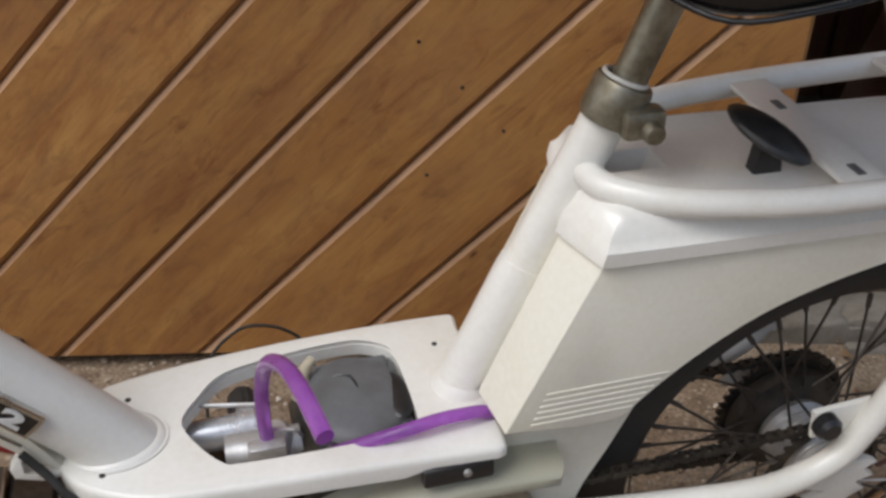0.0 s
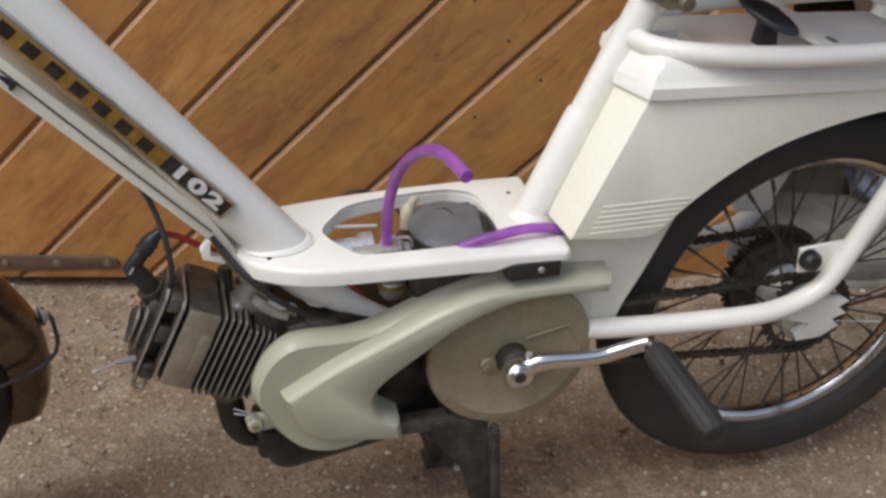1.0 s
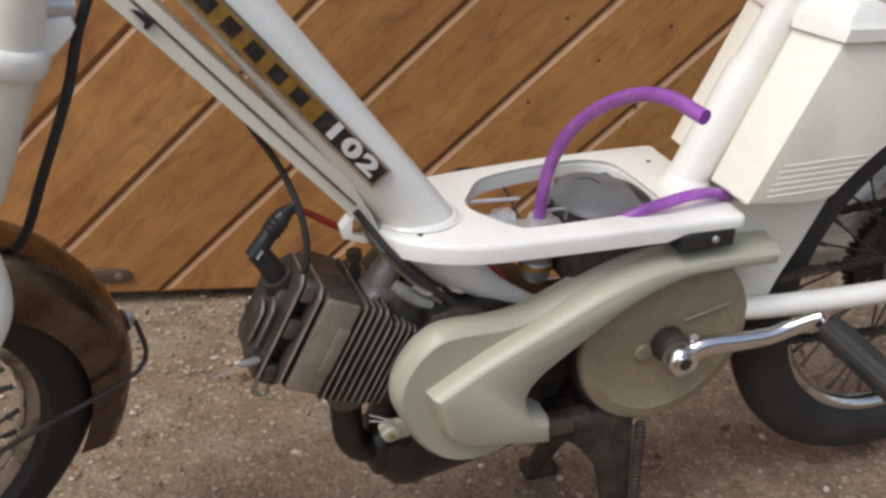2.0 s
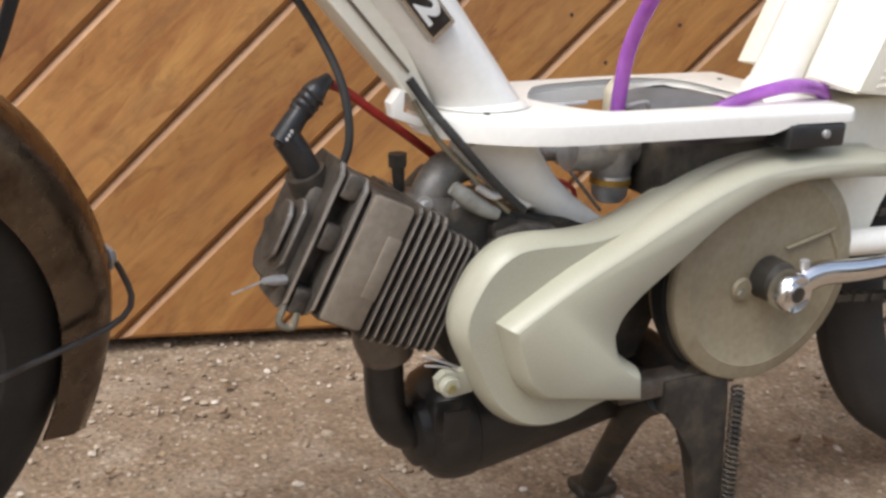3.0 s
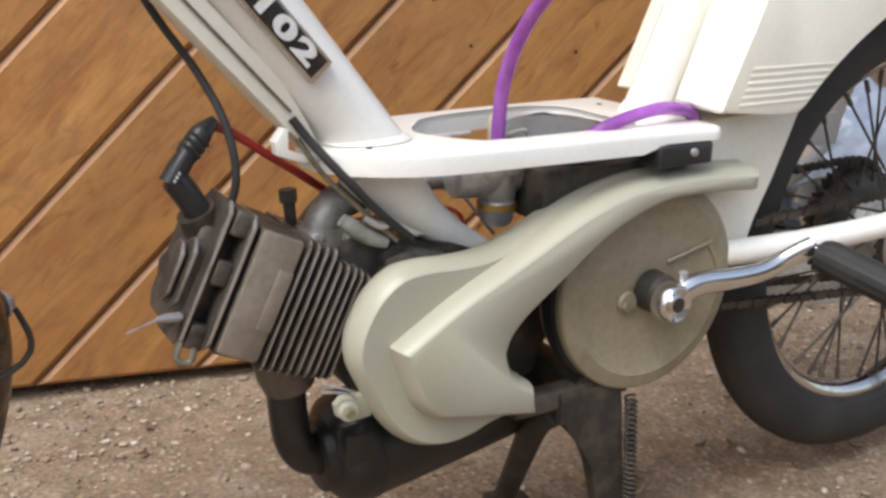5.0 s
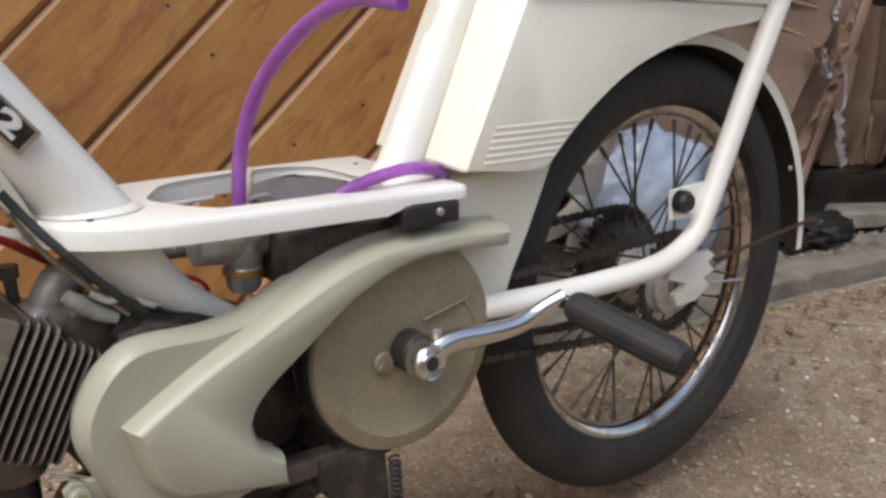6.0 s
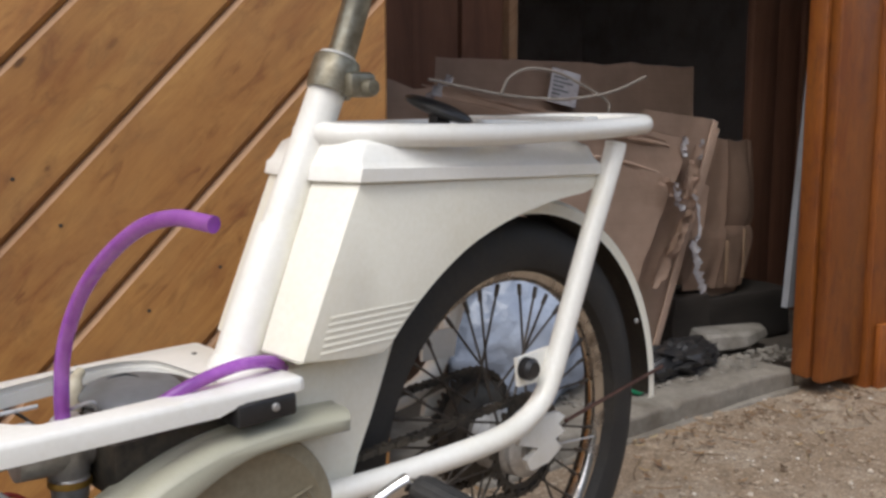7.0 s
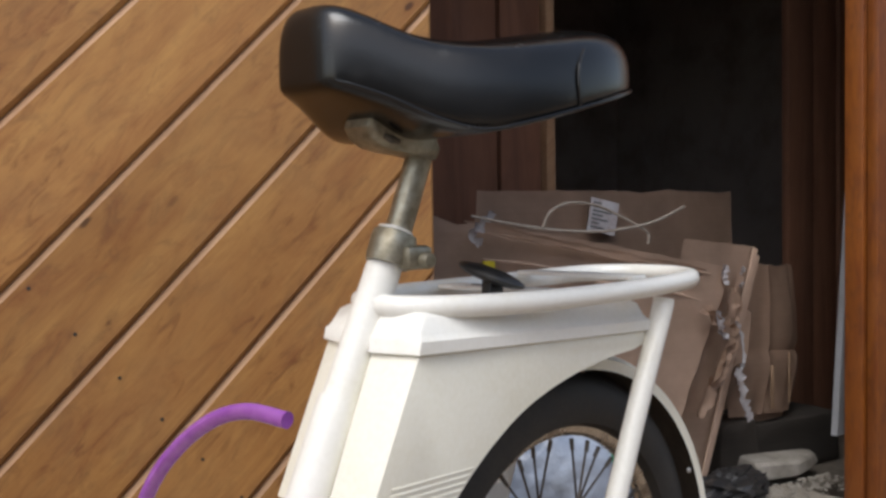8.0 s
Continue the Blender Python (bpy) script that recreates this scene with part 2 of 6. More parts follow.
def ground_material():
    k = Nodes("gravelly_soil")
    v = k.space()
    big = k.noise(v, 2.2, 6, 0.6)
    mid = k.noise(v, 22, 6, 0.7)
    fine = k.noise(v, 150, 5, 0.75)
    col = k.ramp(mid, [(0.25, (0.115, 0.080, 0.050)), (0.5, (0.240, 0.173, 0.114)), (0.75, (0.37, 0.29, 0.207))])
    col = k.mix(k.ramp(big, [(0.40, B0), (0.62, (0.75,) * 3)]), col, (0.20, 0.14, 0.09))
    patch = k.noise(v, 6.5, 5, 0.65, 0.8)
    col = k.mix(k.ramp(patch, [(0.50, B0), (0.70, (0.6,) * 3)]), col, (0.34, 0.28, 0.212))
    col = k.mix(0.75, col, k.ramp(fine, [(0.32, (0.16,) * 3), (0.68, (0.84,) * 3)]), "OVERLAY")
    vo = k.add("ShaderNodeTexVoronoi", Scale=78.0)
    k.link(v, vo.inputs["Vector"])
    stone = k.ramp(vo.outputs["Distance"], [(0.16, W1), (0.42, B0)])
    sep = k.ramp(vo.outputs["Color"], [(0.58, B0), (0.66, W1)])
    col = k.mix(k.mix(0.7, B0, k.mix(1.0, stone, sep, "MULTIPLY")), col, (0.45, 0.37, 0.28))
    n = k.bump(fine, 0.4, 0.003, k.bump(stone, 0.4, 0.004, k.bump(mid, 0.7, 0.010)))
    return k.set(col, 0.92, 0.0, n)


def stones_material():
    k = Nodes("gravel_stones")
    g = k.t.nodes.new("ShaderNodeNewGeometry")
    col = k.ramp(g.outputs["Random Per Island"], [(0.0, (0.19, 0.135, 0.092)), (0.4, (0.28, 0.21, 0.145)), (0.8, (0.42, 0.34, 0.255)), (1.0, (0.62, 0.56, 0.48))])
    fine = k.noise(k.space(), 240, 3)
    col = k.mix(0.4, col, k.ramp(fine, [(0.3, (0.25,) * 3), (0.7, (0.75,) * 3)]), "OVERLAY")
    return k.set(col, 0.88, 0.0, k.bump(fine, 0.4, 0.001))


def litter_material():
    k = Nodes("dry_litter")
    g = k.t.nodes.new("ShaderNodeNewGeometry")
    col = k.ramp(g.outputs["Random Per Island"], [(0.0, (0.07, 0.04, 0.02)), (0.5, (0.16, 0.09, 0.045)), (0.85, (0.24, 0.145, 0.065)), (1.0, (0.38, 0.29, 0.15))])
    return k.set(col, 0.8, 0.0)


RUBBLE = worn("rubble_dirt", (0.24, 0.22, 0.19), (0.12, 0.105, 0.085), 0.9, scale=30, bump=0.8)
GROUND, STONES, LITTER = ground_material(), stones_material(), litter_material()


def bag_material():
    k = Nodes("milky_plastic")
    v = k.space()
    col = k.ramp(k.noise(v, 8, 5), [(0.3, (0.22, 0.26, 0.34)), (0.7, (0.36, 0.41, 0.50))])
    return k.set(col, 0.3, 0.0, k.bump(k.noise(v, 22, 4), 0.7, 0.012), Subsurface_Weight=0.0)


BAG = bag_material()


# ---- mesh helpers ----
def part(name, bm, material, parent=None, label="", sharp=38, flat=False, second=None):
    bmesh.ops.recalc_face_normals(bm, faces=bm.faces[:])
    me = bpy.data.meshes.new(name)
    bm.to_mesh(me)
    bm.free()
    me.materials.append(material)
    if second:
        me.materials.append(second)
    if not flat:
        me.shade_smooth()
        me.set_sharp_from_angle(angle=radians(sharp))
    ob = new(name, me)
    ob.parent = parent
    return tagged(ob, label)


def thing(name, label, category, at=(0, 0, 0), turn=0.0, group="", kind=""):
    ob = new(name)
    ob.empty_display_size = 0.05
    ob.location, ob.rotation_euler = at, (0, 0, radians(turn))
    return tagged(ob, label, category, group, kind)


def catmull(pts, n=6, closed=False):
    pts = [Vector(p) for p in pts]
    out, m = [], len(pts)
    for i in range(m if closed else m - 1):
        if closed:
            a, b, c, d = (pts[(i + j) % m] for j in (-1, 0, 1, 2))
        else:
            b, c = pts[i], pts[i + 1]
            a = pts[i - 1] if i else b * 2 - c
            d = pts[i + 2] if i + 2 < m else c * 2 - b
        for s in range(n):
            t = s / n
            out.append(0.5 * (2 * b + (c - a) * t + (2 * a - 5 * b + 4 * c - d) * t * t + (3 * b - a - 3 * c + d) * t**3))
    if not closed:
        out.append(pts[-1])
    return out


def tube(pts, r, seg=14, n=6, bm=None, squash=1.0, smooth=True):
    """A round bar along points; r is one radius or one for each point; squash flattens it across y."""
    bm = bm or bmesh.new()
    rs = [r] * len(pts) if isinstance(r, (int, float)) else list(r)
    line = catmull(pts, n) if smooth and len(pts) > 2 else [Vector(p) for p in pts]
    k = len(line)
    rad = [float(np.interp(i / (k - 1), np.linspace(0, 1, len(rs)), rs)) for i in range(k)]
    tang = [(line[min(i + 1, k - 1)] - line[max(i - 1, 0)]).normalized() for i in range(k)]
    up = Vector((0, 1, 0)) if abs(tang[0].y) < 0.9 else Vector((1, 0, 0))
    side = up.cross(tang[0]).normalized()
    rings = []
    for p, t, q in zip(line, tang, rad):
        side = (side - t * side.dot(t)).normalized()
        nrm = t.cross(side)
        rings.append([bm.verts.new(p + q * (math.cos(a) * side + math.sin(a) * squash * nrm)) for a in (2 * math.pi * j / seg for j in range(seg))])
    for a, b in zip(rings, rings[1:]):
        for j in range(seg):
            bm.faces.new((a[j], a[(j + 1) % seg], b[(j + 1) % seg], b[j]))
    bm.faces.new(rings[0][::-1])
    bm.faces.new(rings[-1])
    return bm


def prism(outline, y0, y1, bevel=0.0, segs=2, bm=None, back=0.0):
    """A plate with an outline in x and z, from y0 (near) to y1 (far), its near edge rounded."""
    bm = bm or bmesh.new()
    a = [bm.verts.new((x, y0, z)) for x, z in outline]
    b = [bm.verts.new((x, y1, z)) for x, z in outline]
    n = len(a)
    fa = bm.faces.new(a)
    fb = bm.faces.new(b[::-1])
    for i in range(n):
        bm.faces.new((a[i], b[i], b[(i + 1) % n], a[(i + 1) % n]))
    if bevel:
        bmesh.ops.bevel(bm, geom=list(fa.edges), offset=bevel, segments=segs, profile=0.5, affect="EDGES", clamp_overlap=True)
    if back:
        bmesh.ops.bevel(bm, geom=list(fb.edges), offset=back, segments=segs, profile=0.5, affect="EDGES", clamp_overlap=True)
    return bm


def box(x0, x1, y0, y1, z0, z1, bevel=0.003, bm=None, m=None):
    own = bmesh.new()
    bmesh.ops.create_cube(own, size=1.0, matrix=Matrix.LocRotScale(((x0 + x1) / 2, (y0 + y1) / 2, (z0 + z1) / 2), None, (x1 - x0, y1 - y0, z1 - z0)))
    if bevel:
        bmesh.ops.bevel(own, geom=own.edges[:], offset=bevel, segments=2, profile=0.5, affect="EDGES", clamp_overlap=True)
    if m is not None:
        own.transform(m)
    if bm is None:
        return own
    return merge(bm, own)


def merge(bm, other):
    me = bpy.data.meshes.new("scrap")
    other.to_mesh(me)
    other.free()
    bm.from_mesh(me)
    bpy.data.meshes.remove(me)
    return bm


def lathe(profile, seg=48, cx=0.0, cz=0.0, bm=None, arc=(0.0, 360.0), closed=False):
    """Turns a profile of (radius, y) round an axis along y through (cx, cz)."""
    bm = bm or bmesh.new()
    full = abs(arc[1] - arc[0]) >= 359.9
    steps = seg if full else seg + 1
    rings = []
    for i in range(steps):
        a = radians(arc[0] + (arc[1] - arc[0]) * i / seg)
        rings.append([bm.verts.new((cx + r * math.cos(a), y, cz + r * math.sin(a))) for r, y in profile])
    m = len(profile)
    for i in range(seg):
        a, b = rings[i], rings[(i + 1) % steps]
        for j in range(m if closed else m - 1):
            k = (j + 1) % m
            bm.faces.new((a[j], a[k], b[k], b[j]))
    if closed and not full:
        bm.faces.new(rings[0])
        bm.faces.new(rings[-1][::-1])
    bmesh.ops.remove_doubles(bm, verts=bm.verts[:], dist=1e-6)
    return bm


def disc(r, y0, y1, cx, cz, bevel=0.003, seg=40):
    return lathe([(0, y0), (r - bevel, y0), (r - bevel * 0.3, y0 + bevel * 0.3), (r, y0 + bevel), (r, y1), (0, y1)], seg, cx, cz)


def rod(a, b, r, seg=10):
    return tube([a, b], r, seg, smooth=False)


def bolt(parent, at, r=0.006, h=0.005, material=None, name="bolt", way=-1):
    """A hexagon head on a washer, facing along y."""
    x, y, z = at
    bm = lathe([(0, y), (r * 1.5, y), (r * 1.5, y + way * h * 0.25), (0, y + way * h * 0.25)], 16, x, z)
    merge(bm, lathe([(0, y + way * h * 0.2), (r, y + way * h * 0.2), (r, y + way * h * 0.85), (r * 0.8, y + way * h), (0, y + way * h)], 6, x, z))
    return part(name, bm, material or ALLOYL, parent, sharp=20)


def writing(text, material, parent, m, size, name="lettering", shear=0.0, width=1.0, depth=0.0006):
    """Letters with Blender's own font, as a mesh lying in the plane of m."""
    cu = bpy.data.curves.new("scrap", "FONT")
    cu.body, cu.size, cu.extrude, cu.shear, cu.offset = text, size, depth, shear, size * 0.045
    cu.align_x, cu.align_y = "CENTER", "CENTER"
    ob = bpy.data.objects.new("scrap", cu)
    scene.collection.objects.link(ob)
    dg = bpy.context.evaluated_depsgraph_get()
    me = bpy.data.meshes.new_from_object(ob.evaluated_get(dg))
    bpy.data.objects.remove(ob)
    me.transform(m @ Matrix.Diagonal((width, 1, 1, 1)))
    me.materials.clear()
    me.materials.append(material)
    me.name = name
    out = new(name, me)
    out.parent = parent
    return out


# ---- the moped: x runs to its rear, y to its far side ----
moped = thing("moped", "white step-through moped on its centre stand beside a plank door", "moped", (-0.008, 0.022, 0), 13.0)
RX, RZ = 0.447, 0.317


def make_wheel(name, tyre_r=0.2945, spokes=36, drum=True):
    """A spoked wheel round the origin, axle along y: hub with tyre, rim and spokes."""
    hub = lathe([(0, -0.045), (0.008, -0.045), (0.008, -0.035), (0.026, -0.035), (0.026, -0.028), (0.018, -0.024), (0.018, 0.024), (0.03, 0.028), (0.03, 0.036), (0.008, 0.036), (0.008, 0.05), (0, 0.05)], 28)
    wheel = part(name, hub, ALLOYL, moped, "spoked moped wheel with a black tyre")
    prof, half = [], 0.031
    for i in range(25):
        a = math.pi * (-0.18 + 1.36 * i / 24)
        groove = 0.0016 if i in (9, 12, 15) else 0.0
        prof.append((tyre_r - 0.043 + (0.043 - groove) * math.sin(a), -half * math.cos(a)))
    prof = [(0.221, -0.0105), *prof, (0.221, 0.0105)]
    tyre = lathe(prof, 112)
    part("tyre", tyre, TYRE, wheel, "worn black rubber tyre")
    rim = lathe([(0.2235, -0.0145), (0.2275, -0.0135), (0.2275, -0.0120), (0.222, -0.010), (0.216, -0.0075), (0.213, 0.0), (0.216, 0.0075), (0.222, 0.010), (0.2275, 0.0120), (0.2275, 0.0135), (0.2235, 0.0145), (0.217, 0.0125), (0.2115, 0.0088), (0.209, 0.0040), (0.209, -0.0040), (0.2115, -0.0088), (0.217, -0.0125)], 96, closed=True)
    part("rim", rim, OLDCHROME, wheel, "pitted chrome wheel rim")
    kinds = []
    for side in (-1, 1):
        for lean in (-1, 1):
            a = radians(lean * 62)
            bm = rod((0.026 * math.cos(a), side * 0.031, 0.026 * math.sin(a)), (0.204, side * 0.003, 0), 0.0017, 6)
            merge(bm, rod((0.19, side * 0.0055, 0.0012 * lean), (0.205, side * 0.003, 0), 0.0030, 6))
            kinds.append(bm)
    meshes = []
    for bm in kinds:
        ob = part("spoke", bm, SPOKE, wheel)
        meshes.append(ob)
    for i in range(spokes):
        src = meshes[i % 4]
        ob = src if i < 4 else new("spoke", src.data)
        ob.parent = wheel
        ob.rotation_euler = (0, radians(i * 360 / spokes), 0)
    return wheel


rear = make_wheel("wheel")
rear.location = (RX, 0, RZ)
# brake drum, sprocket and chrome hub shell of the driven wheel
part("brake_drum", lathe([(0, 0.022), (0.052, 0.022), (0.060, 0.026), (0.068, 0.028), (0.0695, 0.034), (0.069, 0.046), (0, 0.046)], 48), worn("drum_iron", (0.085, 0.078, 0.07), (0.045, 0.038, 0.03), 0.45, 0.6, scale=24, bump=0.4), rear, "oily iron brake drum")
ring = lathe([(0.018, -0.064), (0.030, -0.064), (0.036, -0.058), (0.041, -0.054), (0.042, -0.048), (0.037, -0.043), (0.043, -0.038), (0.038, -0.032), (0.044, -0.026), (0.038, -0.02), (0.044, -0.014), (0.038, -0.008), (0.044, -0.002), (0.038, 0.004), (0.044, 0.01), (0.04, 0.02), (0.018, 0.02)], 36)
part("hub_shell", ring, ALLOYL, rear, "ribbed bright alloy hub shell")


def sprocket(r, teeth, y0, y1, hole):
    """A toothed ring with a round opening."""
    bm = bmesh.new()
    n = teeth * 4
    rings = []
    for y in (y0, y1):
        for inner in (False, True):
            row = []
            for i in range(n):
                a = 2 * math.pi * i / n
                q = hole if inner else r + (0.004 if i % 4 in (0, 1) else -0.003)
                row.append(bm.verts.new((q * math.cos(a), y, q * math.sin(a))))
            rings.append(row)
    for a, b in ((0, 1), (1, 3), (3, 2), (2, 0)):
        for i in range(n):
            bm.faces.new((rings[a][i], rings[a][(i + 1) % n], rings[b][(i + 1) % n], rings[b][i]))
    return bm


part("sprocket", sprocket(0.062, 28, -0.046, -0.042, 0.052), GREASE, rear, "black greasy chain sprocket")
part("sprocket", sprocket(0.076, 44, 0.050, 0.054, 0.040), GREASE, rear, "black greasy chain sprocket")
part("axle_nut", lathe([(0, -0.075), (0.006, -0.075), (0.006, -0.07), (0.012, -0.07), (0.012, -0.055), (0.007, -0.055), (0.007, 0.09), (0, 0.09)], 6), ALLOYL, rear)


def chain(name, ys, path, label):
    """Roller chain: side plates and rollers along a closed path."""
    line = [Vector((x, ys, z)) for x, z in path]
    pts, step, carry = [], 0.0127, 0.0
    closed = line + [line[0]]
    for a, b in zip(closed, closed[1:]):
        d = (b - a).length
        while carry <= d:
            pts.append(a + (b - a) * (carry / d))
            carry += step
        carry -= d
    bm = bmesh.new()
    for i, (a, b) in enumerate(zip(pts, pts[1:] + pts[:1])):
        if (b - a).length > 0.03:
            continue
        way = math.atan2((b - a).z, (b - a).x)
        mid = (a + b) / 2
        w = 0.0045 if i % 2 else 0.0028
        for s in (-1, 1):
            m = Matrix.Translation(mid + Vector((0, s * w, 0))) @ Matrix.Rotation(-way, 4, "Y")
            out = [(0.0095 * c, 0.0048 * d) for c, d in ((-1, -0.5), (-0.75, -1), (-0.3, -0.75), (0.3, -0.75), (0.75, -1), (1, -0.5), (1, 0.5), (0.75, 1), (0.3, 0.75), (-0.3, 0.75), (-0.75, 1), (-1, 0.5))]
            pl = prism(out, -0.0009, 0.0009)
            pl.transform(m)
            merge(bm, pl)
        m = Matrix.Translation(a)
        rl = lathe([(0, -0.004), (0.0042, -0.004), (0.0042, 0.004), (0, 0.004)], 8)
        rl.transform(m)
        merge(bm, rl)
    return part(name, bm, GREASE, moped, label, flat=True)


def belt(c0, r0, c1, r1, n=10):
    """The outline of a loop round two circles."""
    (x0, z0), (x1, z1) = c0, c1
    d = math.hypot(x1 - x0, z1 - z0)
    base = math.atan2(z1 - z0, x1 - x0)
    off = math.acos((r0 - r1) / d)
    out = []
    for i in range(n + 1):
        a = base + off + (2 * math.pi - 2 * off) * i / n
        out.append((x0 + r0 * math.cos(a), z0 + r0 * math.sin(a)))
    for i in range(n + 1):
        a = base - off + 2 * off * i / n
        out.append((x1 + r1 * math.cos(a), z1 + r1 * math.sin(a)))
    return out


chain("chain", -0.044, belt((0.0, 0.335), 0.036, (RX, RZ), 0.064, 14), "greasy black drive chain")
chain("chain", 0.052, belt((0.0, 0.335), 0.05, (RX, RZ), 0.08, 14), "greasy black pedal chain")

# ---- frame ----
part("seat_tube", tube([(0.030, 0.0016, 0.47), (0.0955, 0.001, 0.618), (0.100, 0.0008, 0.628), (0.163, -0.006, 0.775)], [0.0240, 0.0240, 0.0205, 0.0200], 24, 4), WHITE, moped)
part("tube_collar", lathe([(0, -0.004), (0.030, -0.004), (0.027, 0.004), (0.0225, 0.010), (0, 0.01)], 28), WHITE, moped).matrix_local = pose(0.042, 0.0016, 0.4975, 90, 0, 0)
down = tube([(-0.247, 0.005, 0.457), (-0.360, 0.005, 0.602), (-0.500, 0.005, 0.780), (-0.647, 0.005, 0.965)], [0.0325, 0.0315, 0.031, 0.030], 32, 4)
part("down_tube", down, WHITE, moped)
rail = prism([(-0.322, 0.481), (-0.600, 0.781), (-0.580, 0.799), (-0.345, 0.545), (-0.336, 0.512), (-0.318, 0.492)], -0.012, 0.026, 0.004, 2)
part("cable_rail", rail, CREAM, moped, "narrow white channel under the down tube")
part("rail_clip", prism([(-0.364, 0.504), (-0.362, 0.4930), (-0.340, 0.4845), (-0.324, 0.486), (-0.325, 0.4915), (-0.340, 0.4905), (-0.355, 0.4970), (-0.351, 0.513), (-0.356, 0.515)], -0.016, -0.003, 0.0015), WHITE, moped)
# Thin brown strip that draws the shade lying in the groove above the channel.
part("rail_shade_strip", tube([(-0.349, -0.014, 0.528), (-0.441, -0.0135, 0.629), (-0.536, -0.0125, 0.735), (-0.606, -0.012, 0.812)], 0.0013, 8, 3), GROOVESHADE, moped, "dark strip painted for the shade in the groove along the channel")
part("rail_catch", prism([(-0.532, 0.726), (-0.519, 0.718), (-0.522, 0.716), (-0.526, 0.711), (-0.529, 0.712), (-0.527, 0.717), (-0.538, 0.728)], -0.016, -0.006, 0.001), PLASTIC, moped, "black plastic clip")
part("cable", tube([(-0.350, -0.018, 0.523), (-0.335, -0.024, 0.502), (-0.318, -0.036, 0.480), (-0.284, -0.040, 0.443), (-0.250, -0.036, 0.413)], 0.0038, 10, 5), RUBBER, moped, "black control cable")
part("cable", tube([(-0.345, -0.016, 0.506), (-0.326, -0.022, 0.476), (-0.296, -0.030, 0.444), (-0.262, -0.032, 0.412)], 0.0024, 8, 5), STEEL, moped, "thin bare steel cable")
lower = tube([(-0.275, 0.004, 0.480), (-0.258, 0.002, 0.462), (-0.240, 0.0, 0.440), (-0.215, -0.002, 0.418), (-0.190, -0.004, 0.400), (-0.160, -0.006, 0.381), (-0.11, -0.006, 0.352)], [0.0315, 0.0310, 0.027, 0.0195, 0.0150, 0.0130, 0.012], 24, 5)
merge(lower, prism([(-0.302, 0.486), (-0.274, 0.450), (-0.243, 0.411), (-0.232, 0.406), (-0.206, 0.408), (-0.196, 0.402), (-0.215, 0.440), (-0.240, 0.480)], -0.016, 0.014, 0.004))
part("engine_tube", lower, WHITE, moped)
for side_y in (-1, 1):
    path = [(0.095, 0.050, 0.351), (0.125, 0.062, 0.352), (0.225, 0.078, 0.355), (0.325, 0.095, 0.364), (0.380, 0.095, 0.373), (0.418, 0.095, 0.394), (0.441, 0.095, 0.430), (0.463, 0.095, 0.480), (0.505, 0.095, 0.575), (0.556, 0.095, 0.684), (0.563, 0.095, 0.705)]
    part("chain_stay", tube([(x, side_y * y, z) for x, y, z in path], 0.0138, 18, 5), WHITE, moped, "white bent tube from engine to carrier")
for s in (-1, 1):
    y = s * 0.083
    plate = prism([(0.392, 0.362), (0.428, 0.368), (0.465, 0.366), (0.479, 0.357), (0.461, 0.351), (0.480, 0.337), (0.454, 0.333), (0.473, 0.318), (0.446, 0.303), (0.410, 0.302), (0.400, 0.318), (0.428, 0.329), (0.386, 0.340)], y - 0.004, y + 0.004, 0.0015)
    part("dropout", plate, WHITE, moped, "white axle plate")
    part("bracket", prism([(0.382, 0.451), (0.446, 0.455), (0.452, 0.44), (0.446, 0.412), (0.386, 0.415)], y - 0.003, y + 0.003, 0.0015), WHITE, moped)
part("bolt", lathe([(0, -0.104), (0.010, -0.104), (0.014, -0.099), (0.014, -0.088), (0, -0.088)], 20, 0.393, 0.438), PLASTIC, moped, "black plastic cap")
part("frame_body", prism([(0.045, 0.492), (0.215, 0.50), (0.196, 0.465), (0.172, 0.425), (0.156, 0.380), (0.148, 0.335), (0.09, 0.325), (0.075, 0.37), (0.062, 0.43)], -0.052, 0.052, 0.006, 2, back=0.006), CREAM, moped)

# ---- carrier ----
loop = [(0.140, -0.010, 0.725), (0.150, -0.046, 0.724), (0.195, -0.078, 0.723), (0.275, -0.099, 0.722), (0.36, -0.108, 0.722), (0.46, -0.110, 0.723), (0.56, -0.106, 0.725), (0.635, -0.090, 0.727), (0.674, -0.047, 0.728), (0.683, 0.0, 0.728), (0.674, 0.047, 0.728), (0.635, 0.090, 0.727), (0.56, 0.106, 0.725), (0.46, 0.110, 0.723), (0.36, 0.108, 0.722), (0.275, 0.099, 0.722), (0.205, 0.078, 0.723), (0.168, 0.046, 0.724), (0.152, 0.010, 0.725)]
part("carrier_loop", tube(loop, 0.0125, 16, 5), WHITE, moped, "white tubular luggage carrier")
part("carrier_bar", box(0.335, 0.375, -0.10, 0.10, 0.724, 0.730, 0.002), WHITE, moped)
part("carrier_bar", box(0.49, 0.52, -0.098, 0.098, 0.733, 0.739, 0.002), WHITE, moped)
for y in (-0.080, 0.043):
    part("slot", box(0.352, 0.360, y - 0.009, y + 0.009, 0.7295, 0.7310, 0.0006), GREYPLASTIC, moped)
part("catch_stem", prism([(0.284, 0.712), (0.312, 0.712), (0.308, 0.744), (0.288, 0.746)], -0.044, -0.030, 0.002), PLASTIC, moped)
catch = bmesh.new()
bmesh.ops.create_uvsphere(catch, u_segments=18, v_segments=10, radius=1.0)
catch.transform(pose(0.296, -0.037, 0.749, 20, 0, 35) @ Matrix.Diagonal((0.021, 0.042, 0.009, 1)))
part("catch", catch, PLASTIC, moped, "black plastic seat catch")

